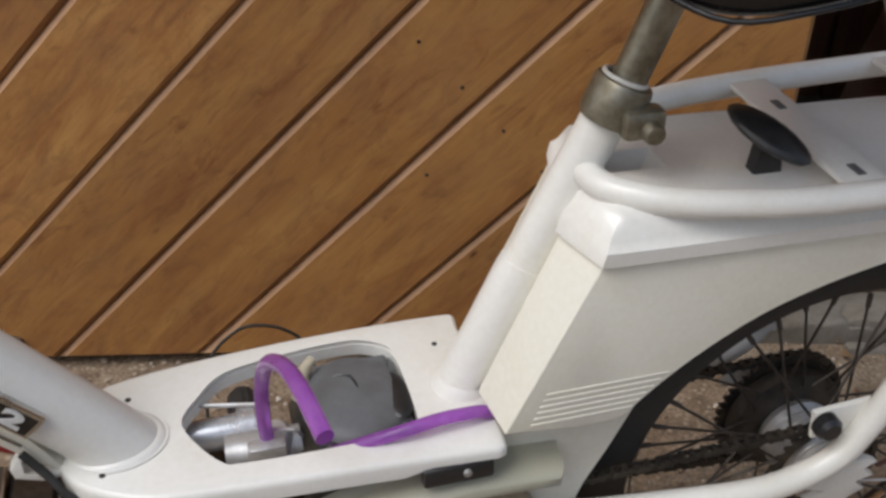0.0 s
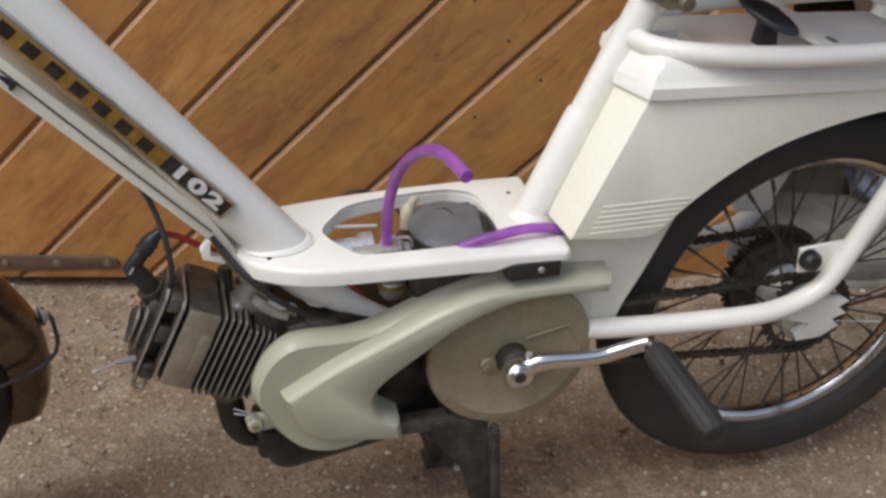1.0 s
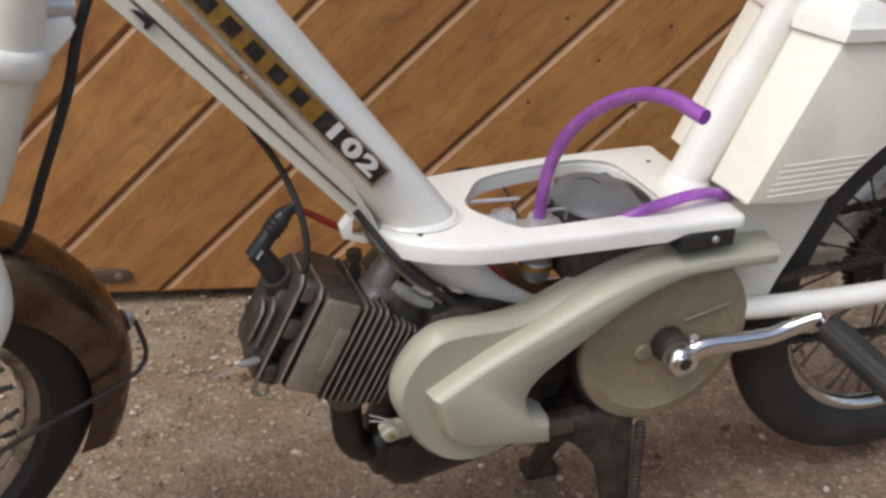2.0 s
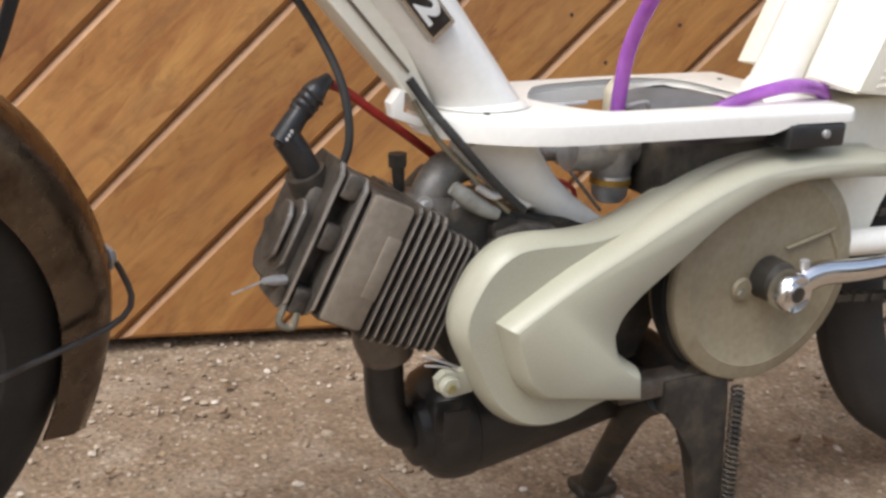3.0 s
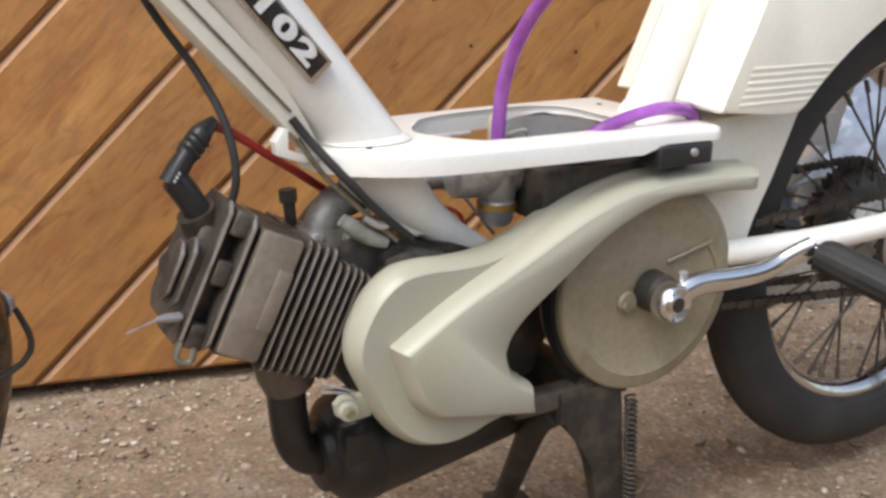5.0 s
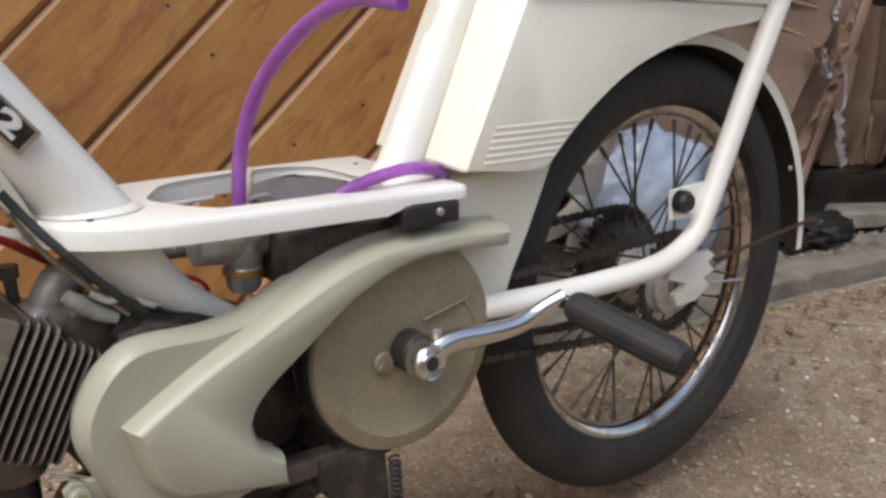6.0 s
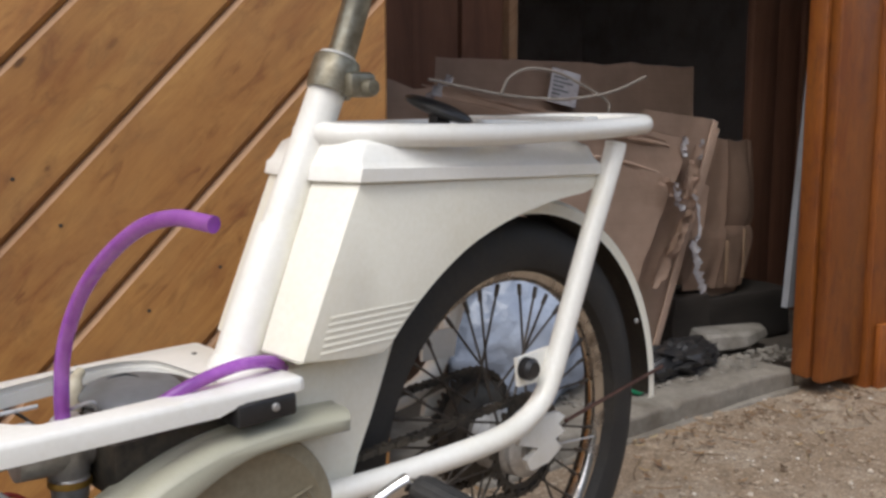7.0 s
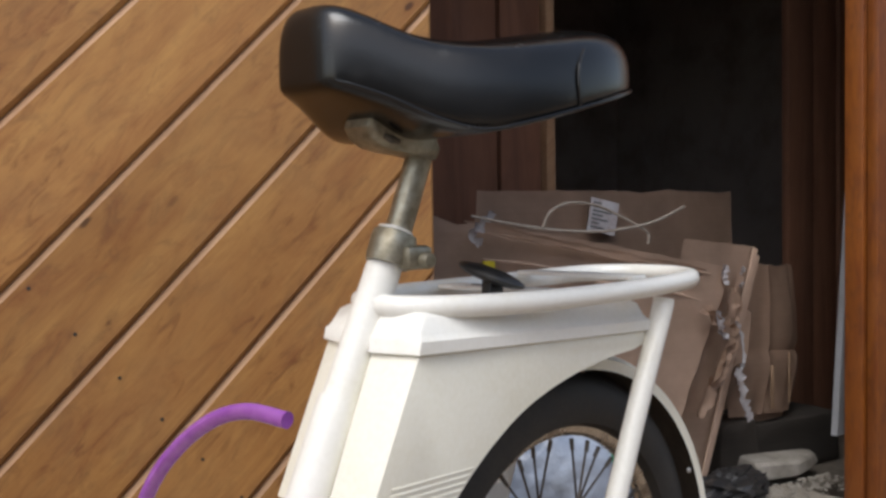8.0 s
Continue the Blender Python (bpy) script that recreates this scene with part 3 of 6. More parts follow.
# ---- tank under the carrier ----
arch = [(p.x, p.z) for p in catmull([(0.52, 0, 0.645), (0.44, 0, 0.637), (0.365, 0, 0.622), (0.30, 0, 0.600), (0.25, 0, 0.572), (0.205, 0, 0.538), (0.165, 0, 0.499)], 5)]
side = [(0.133, 0.677), (0.536, 0.665), (0.536, 0.650), *arch, (0.13, 0.501), (0.057, 0.507)]
tank = bmesh.new()
for s in (-1, 1):
    q = prism(side if s < 0 else [(max(x, 0.19 if z > 0.6 else 0.15), z) for x, z in side[:-2]], s * 0.088, s * 0.046, 0.004, 2)
    merge(tank, q)
for s in (-1, 1):
    hull = bmesh.new()
    for x, y, z in ((0.133, -0.088, 0.6765), (0.118, -0.031, 0.6765), (0.132, -0.014, 0.6765), (0.20, -0.014, 0.6745), (0.20, -0.087, 0.6745), (0.057, -0.088, 0.508), (0.047, -0.036, 0.516), (0.050, -0.031, 0.511), (0.064, -0.014, 0.508), (0.15, -0.014, 0.500), (0.15, -0.087, 0.500)):
        hull.verts.new((x if s < 0 else x + 0.021, y if s < 0 else 0.004 - y, z))
    bmesh.ops.convex_hull(hull, input=hull.verts[:])
    bmesh.ops.dissolve_limit(hull, angle_limit=radians(2), verts=hull.verts[:], edges=hull.edges[:])
    bmesh.ops.bevel(hull, geom=hull.edges[:], offset=0.006, segments=3, profile=0.5, affect="EDGES", clamp_overlap=True)
    merge(tank, hull)
tankob = part("fuel_tank", tank, CREAM, moped, "cream white painted tank")
for i in range(6):
    z = 0.547 - i * 0.0068
    x0 = 0.076 + (z - 0.502) * 0.38
    x1 = 0.162 + (z - 0.497) * 0.95
    part("rib", box(x0, x1, -0.0887, -0.0875, z - 0.0016, z + 0.0016, 0.0005), CREAM, tankob)


def plan_loft(levels, bm=None):
    """Stacks outlines of (x, y), each at its own z."""
    bm = bm or bmesh.new()
    rings = [[bm.verts.new((x, y, z)) for x, y in o] for z, o in levels]
    n = len(rings[0])
    for a, b in zip(rings, rings[1:]):
        for i in range(n):
            bm.faces.new((a[i], a[(i + 1) % n], b[(i + 1) % n], b[i]))
    bm.faces.new(rings[0][::-1])
    bm.faces.new(rings[-1])
    return bm


def lid_outline(d, dx=0.0):
    near = [(0.20 + dx, -0.012 + d * 0.2), (0.128 + dx, -0.012 + d * 0.2), (0.118 - d * 0.5 + dx, -0.020), (0.112 - d + dx, -0.031 - d * 0.3), (0.127 - d * 0.4 + dx, -0.088 - d), (0.14 + dx, -0.089 - d), (0.530 + d, -0.089 - d), (0.537 + d, -0.082 - d)]
    return near + [(x + 0.021 if x < 0.2 else x, 0.004 - y if x < 0.3 else -y) for x, y in reversed(near)]


lid_levels = [(0.671, lid_outline(0.001)), (0.673, lid_outline(0.0045)), (0.686, lid_outline(0.0045, 0.003)), (0.689, lid_outline(0.001, 0.004)), (0.693, lid_outline(-0.002, 0.005)), (0.708, lid_outline(-0.008, 0.010)), (0.714, lid_outline(-0.018, 0.012))]
lid = plan_loft(lid_levels)
for v in lid.verts:
    v.co.x += 0.005 * (v.co.x < 0.3)
    v.co.z += 0.006 - 0.032 * max(0.0, v.co.x - 0.134)
part("tank_lid", lid, WHITE, moped, "white lid with a stepped rim", sharp=42)

# ---- rear mudguard ----
guard = lathe([(0.300, -0.040), (0.315, -0.0395), (0.322, -0.028), (0.325, 0.0), (0.322, 0.028), (0.315, 0.0395), (0.300, 0.040), (0.3135, 0.0375), (0.3195, 0.026), (0.3225, 0.0), (0.3195, -0.026), (0.3135, -0.0375)], 64, RX, RZ, arc=(168, -1), closed=True)
# Faces inside the crown take the second, near-black material.
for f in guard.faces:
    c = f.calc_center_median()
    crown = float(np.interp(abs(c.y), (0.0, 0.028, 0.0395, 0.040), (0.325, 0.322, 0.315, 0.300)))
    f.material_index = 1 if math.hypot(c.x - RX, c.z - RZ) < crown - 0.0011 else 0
part("mudguard", guard, CREAM, moped, "white rear mudguard, near-black on its inner side", second=worn("guard_inside", (0.035, 0.030, 0.025), (0.07, 0.06, 0.048), 0.85, scale=20, bump=0.6))
part("mudguard_bolt", disc(0.004, -0.003, 0.0, 0, 0, 0.001, 10), ALLOYL, moped).location = (RX + 0.265, -0.036, RZ + 0.12)
part("guard_stay", rod((0.481, -0.085, 0.350), (0.790, -0.035, 0.352), 0.0026), RUST, moped, "rusty mudguard stay")
part("wire_end", rod((0.475, -0.076, 0.318), (0.54, -0.088, 0.315), 0.0013, 6), ALLOYL, moped)

# ---- foot plate ----
outer = catmull([(-0.329, -0.004, 0), (-0.314, -0.034, 0), (-0.282, -0.058, 0), (-0.236, -0.073, 0), (-0.156, -0.079, 0), (-0.06, -0.084, 0), (0.035, -0.090, 0), (0.055, -0.090, 0), (0.061, -0.080, 0), (0.062, -0.04, 0), (0.062, 0.03, 0), (0.062, 0.085, 0), (0.062, 0.104, 0), (0.045, 0.109, 0), (-0.04, 0.110, 0), (-0.12, 0.107, 0), (-0.21, 0.099, 0), (-0.285, 0.085, 0), (-0.314, 0.062, 0), (-0.329, 0.025, 0)], 4, True)
hole = catmull([(-0.224, 0.016, 0), (-0.207, 0.047, 0), (-0.181, 0.075, 0), (-0.13, 0.088, 0), (-0.06, 0.094, 0), (-0.028, 0.086, 0), (-0.009, 0.066, 0), (-0.005, 0.02, 0), (-0.006, -0.035, 0), (-0.018, -0.054, 0), (-0.10, -0.056, 0), (-0.17, -0.054, 0), (-0.190, -0.048, 0), (-0.212, -0.018, 0)], 4, True)


def inset(loop_pts, d):
    out, n = [], len(loop_pts)
    for i in range(n):
        t = (loop_pts[(i + 1) % n] - loop_pts[i - 1]).normalized()
        out.append(loop_pts[i] + Vector((-t.y, t.x, 0)) * d)
    return out


pl = bmesh.new()


def ring_at(pts, z, cut=False):
    return [pl.verts.new((p.x, p.y, z + (0.008 if cut and p.x > -0.02 and p.y < -0.05 else 0.0))) for p in pts]


def strip(a, b):
    n = len(a)
    for i in range(n):
        pl.faces.new((a[i], a[(i + 1) % n], b[(i + 1) % n], b[i]))


rings = [ring_at(inset(outer, 0.005), 0.496), ring_at(inset(outer, 0.0015), 0.4945), ring_at(outer, 0.490), ring_at(outer, 0.4755, True), ring_at(inset(outer, 0.003), 0.4755, True), ring_at(inset(outer, 0.003), 0.489)]
for a, b in zip(rings, rings[1:]):
    strip(a, b)
holes = [ring_at(inset(hole, -0.004), 0.496), ring_at(inset(hole, -0.001), 0.4945), ring_at(hole, 0.490), ring_at(hole, 0.476), ring_at(inset(hole, -0.003), 0.476), ring_at(inset(hole, -0.003), 0.489)]
for a, b in zip(holes, holes[1:]):
    strip(a, b)
pl.edges.ensure_lookup_table()
for a, b in ((rings[0], holes[0]), (rings[-1], holes[-1])):
    edges = []
    for ringv in (a, b):
        for i in range(len(ringv)):
            e = pl.edges.get((ringv[i], ringv[(i + 1) % len(ringv)]))
            edges.append(e)
    bmesh.ops.triangle_fill(pl, use_beauty=True, edges=edges)
boss = lathe([(0, 0.0015), (0.052, 0.0015), (0.0505, 0.003), (0.048, -0.0005), (0.043, -0.004), (0, -0.004)], 40)
boss.transform(pose(-0.277, 0.005, 0.4985, -90, 0, 0) @ Matrix.Diagonal((0.88, 0.7, 0.75, 1)))
part("tube_boss", boss, WHITE, moped)
part("foot_plate", pl, WHITE, moped, "white pressed plate with a large opening", sharp=50)
for x, y in ((-0.289, -0.034), (-0.267, 0.057), (0.031, 0.062)):
    part("screw_hole", disc(0.0028, -0.001, 0.001, 0, 0, 0.0005, 10), GREASE, moped).matrix_local = pose(x, y, 0.4958, 90, 0, 0)
part("rubber_buffer", box(-0.018, 0.048, -0.091, -0.06, 0.461, 0.4825, 0.003), PLASTIC, moped, "black rubber block")
part("screw", disc(0.004, -0.0945, -0.0905, 0.022, 0.474, 0.001, 12), ALLOYL, moped)

# ---- belt cover, pulley, crank ----
shell = [(-0.3215, 0.314), (-0.3225, 0.335), (-0.3175, 0.352), (-0.3056, 0.373), (-0.2902, 0.388), (-0.2731, 0.397), (-0.2493, 0.3995), (-0.224, 0.3985), (-0.199, 0.399), (-0.176, 0.403), (-0.145, 0.415), (-0.112, 0.43), (-0.085, 0.44), (-0.055, 0.448), (-0.025, 0.4525), (0.041, 0.455), (0.122, 0.45), (0.121, 0.421), (0.05, 0.425), (0.034, 0.425), (0.003, 0.424), (-0.027, 0.417), (-0.055, 0.406), (-0.08, 0.393), (-0.114, 0.368), (-0.135, 0.353), (-0.156, 0.336), (-0.17, 0.322), (-0.174, 0.31), (-0.17, 0.295), (-0.163, 0.281), (-0.143, 0.268), (-0.139, 0.235), (-0.18, 0.228), (-0.2, 0.221), (-0.228, 0.2175), (-0.2544, 0.223), (-0.2757, 0.236), (-0.2945, 0.258), (-0.3081, 0.285)]

raised = [(-0.290, 0.332), (-0.262, 0.349), (-0.231, 0.367), (-0.205, 0.380), (-0.179, 0.392), (-0.145, 0.409), (-0.112, 0.425), (-0.085, 0.436), (-0.055, 0.445), (-0.025, 0.450), (0.041, 0.453), (0.121, 0.448), (0.120, 0.423), (0.05, 0.427), (0.034, 0.427), (0.003, 0.426), (-0.027, 0.419), (-0.055, 0.408), (-0.08, 0.395), (-0.114, 0.370), (-0.135, 0.355), (-0.158, 0.338), (-0.172, 0.323), (-0.177, 0.31), (-0.173, 0.295), (-0.165, 0.283), (-0.145, 0.269), (-0.141, 0.237), (-0.207, 0.249), (-0.250, 0.258), (-0.262, 0.268), (-0.273, 0.283)]


def shrink(outline, d):
    pts = [Vector((x, z)) for x, z in outline]
    n = len(pts)
    area = sum(pts[i - 1].x * pts[i].y - pts[i].x * pts[i - 1].y for i in range(n))
    s = d if area > 0 else -d
    out = []
    for i in range(n):
        e0, e1 = (pts[i] - pts[i - 1]).normalized(), (pts[(i + 1) % n] - pts[i]).normalized()
        m = Vector((-(e0 + e1).y, (e0 + e1).x)).normalized()
        k = max(0.45, m.dot(Vector((-e0.y, e0.x))))
        out.append(pts[i] + m * s / k)
    return [(p.x, p.y) for p in out]


def stepped(levels):
    """Stacks outlines in x and z at rising y, closed at the near end."""
    bm = bmesh.new()
    rings = [[bm.verts.new((x, y, z)) for x, z in o] for y, o in levels]
    n = len(rings[0])
    for a, b in zip(rings, rings[1:]):
        for i in range(n):
            bm.faces.new((a[i], a[(i + 1) % n], b[(i + 1) % n], b[i]))
    bm.faces.new(rings[-1])
    return bm


def rounded(outline, keep=26, n=3):
    """Refines an outline with a smooth curve, but keeps its true corners."""
    pts = [Vector((x, 0, z)) for x, z in outline]
    m = len(pts)
    hard = [(pts[i] - pts[i - 1]).angle(pts[(i + 1) % m] - pts[i]) > radians(keep) for i in range(m)]
    out = []
    for i in range(m):
        b, c = pts[i], pts[(i + 1) % m]
        a = b * 2 - c if hard[i] else pts[i - 1]
        d = c * 2 - b if hard[(i + 1) % m] else pts[(i + 2) % m]
        for k in range(n):
            u = k / n
            p = 0.5 * (2 * b + (c - a) * u + (2 * a - 5 * b + 4 * c - d) * u * u + (3 * b - a - 3 * c + d) * u**3)
            out.append((p.x, p.z))
    return out


sh, ra = rounded(shell), rounded(raised)
cover = stepped([(-0.038, shrink(sh, 0.004)), (-0.046, shrink(sh, 0.0012)), (-0.052, sh), (-0.058, shrink(sh, 0.0010)), (-0.064, shrink(sh, 0.0038)), (-0.069, shrink(sh, 0.0066)), (-0.0706, shrink(sh, 0.0084))])
part_cover = part("belt_cover", cover, COVER, moped, "grey-cream plastic belt cover", sharp=33)
part("raised_panel", stepped([(-0.05, ra), (-0.074, ra), (-0.081, shrink(ra, 0.0014)), (-0.0865, shrink(ra, 0.0036)), (-0.0900, shrink(ra, 0.0058)), (-0.0915, shrink(ra, 0.0074)), (-0.0920, shrink(ra, 0.0082))]), COVER, part_cover, sharp=33)
lug = prism([(-0.333, 0.279), (-0.326, 0.285), (-0.304, 0.284), (-0.298, 0.276), (-0.298, 0.262), (-0.318, 0.260), (-0.331, 0.268)], -0.054, -0.046, 0.002, 2)
merge(lug, lathe([(0.0045, -0.060), (0.0080, -0.060), (0.0092, -0.058), (0.0095, -0.045), (0.0045, -0.045)], 20, -0.322, 0.273))
part("lug", lug, COVER, part_cover)
bolt(part_cover, (-0.322, -0.058, 0.273), 0.0050, 0.004, worn("zinc_bolt", (0.45, 0.42, 0.22), (0.25, 0.22, 0.12), 0.35, 0.8, scale=60))
for dz in (0.0, 0.004):
    part("wire_end", tube([(-0.316, -0.057, 0.286 + dz), (-0.330, -0.060, 0.294 + dz), (-0.346, -0.056, 0.296 + 2 * dz)], 0.0011, 6, 4), ALLOYL, moped)

PX, PZ = 0.001, 0.336
pul = lathe([(0, -0.068), (0.03, -0.0685), (0.06, -0.070), (0.090, -0.0715), (0.0925, -0.0725), (0.095, -0.0715), (0.1045, -0.0705), (0.1075, -0.069), (0.109, -0.066), (0.109, -0.060), (0.104, -0.054), (0.09, -0.048), (0.104, -0.042), (0.109, -0.037), (0.109, -0.034), (0, -0.034)], 72, PX, PZ)
pulley = part("pulley", pul, PULLEY, moped, "large dull alloy belt pulley", sharp=25)
bolt(pulley, (-0.031, -0.0695, 0.322), 0.0055, 0.006, STEEL)
part("boss", lathe([(0, -0.073), (0.010, -0.073), (0.012, -0.070), (0, -0.070)], 16, -0.028, 0.325), PULLEY, pulley)
part("casting_rib", tube([(0.02, -0.071, 0.36), (0.05, -0.073, 0.368), (0.078, -0.072, 0.374)], 0.0019, 8, 4), PULLEY, pulley)
part("casting_rib", tube([(0.072, -0.072, 0.372), (0.085, -0.072, 0.352), (0.09, -0.072, 0.34)], 0.0019, 8, 4), PULLEY, pulley)
part("drive_belt", lathe([(0.1, -0.057), (0.112, -0.058), (0.112, -0.042), (0.1, -0.043)], 40, PX, PZ, arc=(100, 262), closed=True), RUBBER, moped, "black rubber drive belt")
part("bearing_ring", lathe([(0, -0.092), (0.016, -0.092), (0.02, -0.088), (0.021, -0.07), (0, -0.07)], 28, PX, PZ - 0.002), GREASE, moped)

crank = lathe([(0, -0.112), (0.0085, -0.112), (0.0085, -0.109), (0.010, -0.109), (0.0165, -0.112), (0.019, -0.109), (0.0195, -0.094), (0, -0.094)], 32, 0.0, 0.331)
arm = tube([(0.004, -0.1, 0.333), (0.03, -0.104, 0.345), (0.07, -0.108, 0.345), (0.105, -0.112, 0.347), (0.13, -0.116, 0.355), (0.148, -0.124, 0.366), (0.159, -0.129, 0.371)], [0.0135, 0.0125, 0.0115, 0.0105, 0.0105, 0.0105, 0.0115], 16, 6, squash=0.8)
merge(crank, arm)
crank_ob = part("crank", crank, CHROME, moped, "chromed pedal crank")
part("cotter_pin", rod((0.012, -0.102, 0.36), (0.018, -0.102, 0.325), 0.0045, 10), ALLOYL, crank_ob)
part("axle_end", lathe([(0, -0.1125), (0.0075, -0.1125), (0.0075, -0.108), (0, -0.108)], 20, 0.0, 0.331), GREASE, crank_ob)
PA, PB = Vector((0.161, -0.129, 0.368)), Vector((0.179, -0.270, 0.341))
part("pedal_axle", rod(PA, PB, 0.007), CHROME, crank_ob)


def pedal(name, a, b, parent):
    """Two ribbed rubber blocks on a spindle."""
    d = (b - a).normalized()
    m = Matrix.Translation(a) @ d.to_track_quat("X", "Z").to_matrix().to_4x4()
    length = (b - a).length
    prof = [((0.0195 - (0.0010 if i % 4 == 0 else 0.0)) * math.cos(i * math.pi / 16), (0.0175 - (0.0010 if i % 4 == 0 else 0.0)) * math.sin(i * math.pi / 16)) for i in range(32)]
    bm = bmesh.new()
    rings = []
    for t, s in ((0.008, 0.55), (0.010, 0.80), (0.016, 0.95), (0.022, 1), (length - 0.016, 1.02), (length - 0.006, 0.97), (length, 0.78), (length + 0.002, 0.5)):
        rings.append([bm.verts.new((t, u * s, v * s)) for u, v in prof])
    for p, q in zip(rings, rings[1:]):
        for i in range(len(prof)):
            bm.faces.new((p[i], p[(i + 1) % len(prof)], q[(i + 1) % len(prof)], q[i]))
    bm.faces.new(rings[0][::-1])
    bm.faces.new(rings[-1])
    bm.transform(m @ Matrix.Rotation(radians(-35), 4, "X"))
    return part(name, bm, RUBBER, parent, "black rubber pedal block", sharp=25)


pedal("pedal", PA, PB, crank_ob)
far_arm = tube([(0.0, 0.1, 0.331), (-0.03, 0.104, 0.319), (-0.105, 0.112, 0.315), (-0.160, 0.122, 0.294)], [0.0135, 0.0115, 0.0105, 0.0115], 14, 5, squash=0.8)
far_crank = part("crank", far_arm, CHROME, moped, "chromed pedal crank")
pedal("pedal", Vector((-0.162, 0.125, 0.293)), Vector((-0.166, 0.262, 0.293)), far_crank)
part("crank_shaft", rod((0, -0.1, 0.331), (0, 0.11, 0.331), 0.011, 16), STEEL, moped)

# ---- engine ----
EX, EZ, TILT_E = -0.390, 0.378, 25.5
eng = Matrix.Translation((EX, 0.022, EZ)) @ Matrix.Rotation(radians(TILT_E), 4, "Y")
# in engine space: -x runs out of the head, z along the fins
def fin_outline(h0, h1, y0, y1, c):
    return [(y0, h0 + c * 0.35), (y0 + c * 0.35, h0), (y1 - c, h0), (y1, h0 + c), (y1, h1 - c), (y1 - c, h1), (y0 + c * 0.35, h1), (y0, h1 - c * 0.35)]


def slab(x0, x1, outline, bevel=0.0012, rim=False):
    """A plate across the engine's axis with an outline in y and z."""
    bm = bmesh.new()
    a = [bm.verts.new((x0, y, z)) for y, z in outline]
    b = [bm.verts.new((x1, y, z)) for y, z in outline]
    n = len(a)
    bm.faces.new(a)
    bm.faces.new(b[::-1])
    for i in range(n):
        bm.faces.new((a[i], b[i], b[(i + 1) % n], a[(i + 1) % n])).material_index = 1 if rim else 0
    if bevel:
        bmesh.ops.bevel(bm, geom=bm.edges[:], offset=bevel, segments=1, affect="EDGES", clamp_overlap=True)
    bm.transform(eng)
    return bm


core = slab(0.0, 0.13, fin_outline(-0.04, 0.04, -0.035, 0.05, 0.012), 0.003)
cyl = part("cylinder", core, ALLOY, moped, "dirty grey finned engine cylinder")
for i in range(9):
    x = 0.0230 + i * 0.0084
    top = 0.062 if i < 4 else 0.0525 - 0.002 * max(0, i - 6)
    part("fin", slab(x, x + 0.0030, fin_outline(-0.057 + 0.0007 * i, top, -0.0575 + 0.0015 * max(0, i - 5), 0.062, 0.014), rim=True, bevel=0.0009), ALLOY, cyl, second=FINRIM)
head = slab(-0.0195, 0.0205, fin_outline(-0.053, 0.060, -0.055, 0.062, 0.012), 0.005)
headob = part("cylinder_head", head, ALLOY, moped, "grey cast alloy cylinder head", sharp=30)
facing = bmesh.new()
box(-0.0185, 0.0195, -0.0575, -0.05, -0.0505, 0.0585, 0.0055, facing)
box(0.0055, 0.0190, -0.0586, -0.05, -0.0225, 0.0310, 0.0012, facing)
facing.transform(eng)
part("facing", facing, worn("facing_alloy", (0.33, 0.285, 0.225), (0.19, 0.152, 0.113), 0.48, 0.35, scale=17, amount=(0.35, 0.7), bump=0.5), headob)
def rim_slab(x0, x1, outline, bevel):
    """A fin whose narrow rim is rubbed bright."""
    bm = slab(x0, x1, outline, bevel)
    axis = eng.to_3x3() @ Vector((1, 0, 0))
    bm.normal_update()
    for f in bm.faces:
        f.material_index = 0 if abs(f.normal.dot(axis)) > 0.7 else 1
    return bm


for i, (x, h0, h1, y0, y1) in enumerate(((-0.0290, -0.053, 0.0655, -0.055, 0.050), (-0.0495, -0.056, 0.0700, -0.048, 0.030), (-0.0600, -0.030, 0.030, -0.036, 0.012), (-0.0680, -0.026, 0.024, -0.032, 0.010))):
    part("fin", rim_slab(x, x + 0.0045, fin_outline(h0, h1, y0, y1, 0.024), 0.0008), ALLOY, headob, second=FINRIM)
inner_head = slab(-0.058, -0.02, fin_outline(-0.045, 0.045, -0.030, 0.03, 0.012), 0.004)
part("head_core", inner_head, ALLOY, headob)
for yy, zz in ((-0.050, 0.055), (-0.050, 0.012), (-0.048, -0.044)):
    s = slab(-0.0425, -0.0275, fin_outline(zz - 0.011, zz + 0.011, yy, yy + 0.03, 0.006), 0.003)
    part("stud_boss", s, ALLOY, headob)
part("decompressor", tube([(-0.452, -0.02, 0.372), (-0.463, -0.026, 0.375), (-0.472, -0.03, 0.377)], [0.0042, 0.0040, 0.0025], 10, 3), ALLOYL, headob)
part("wire_end", rod((-0.472, -0.03, 0.377), (-0.498, -0.04, 0.374), 0.0009, 6), ALLOYL, headob)
part("cable_hook", tube([(-0.452, -0.02, 0.352), (-0.458, -0.024, 0.338), (-0.448, -0.026, 0.334), (-0.443, -0.024, 0.345)], 0.003, 8, 5), STEEL, headob)
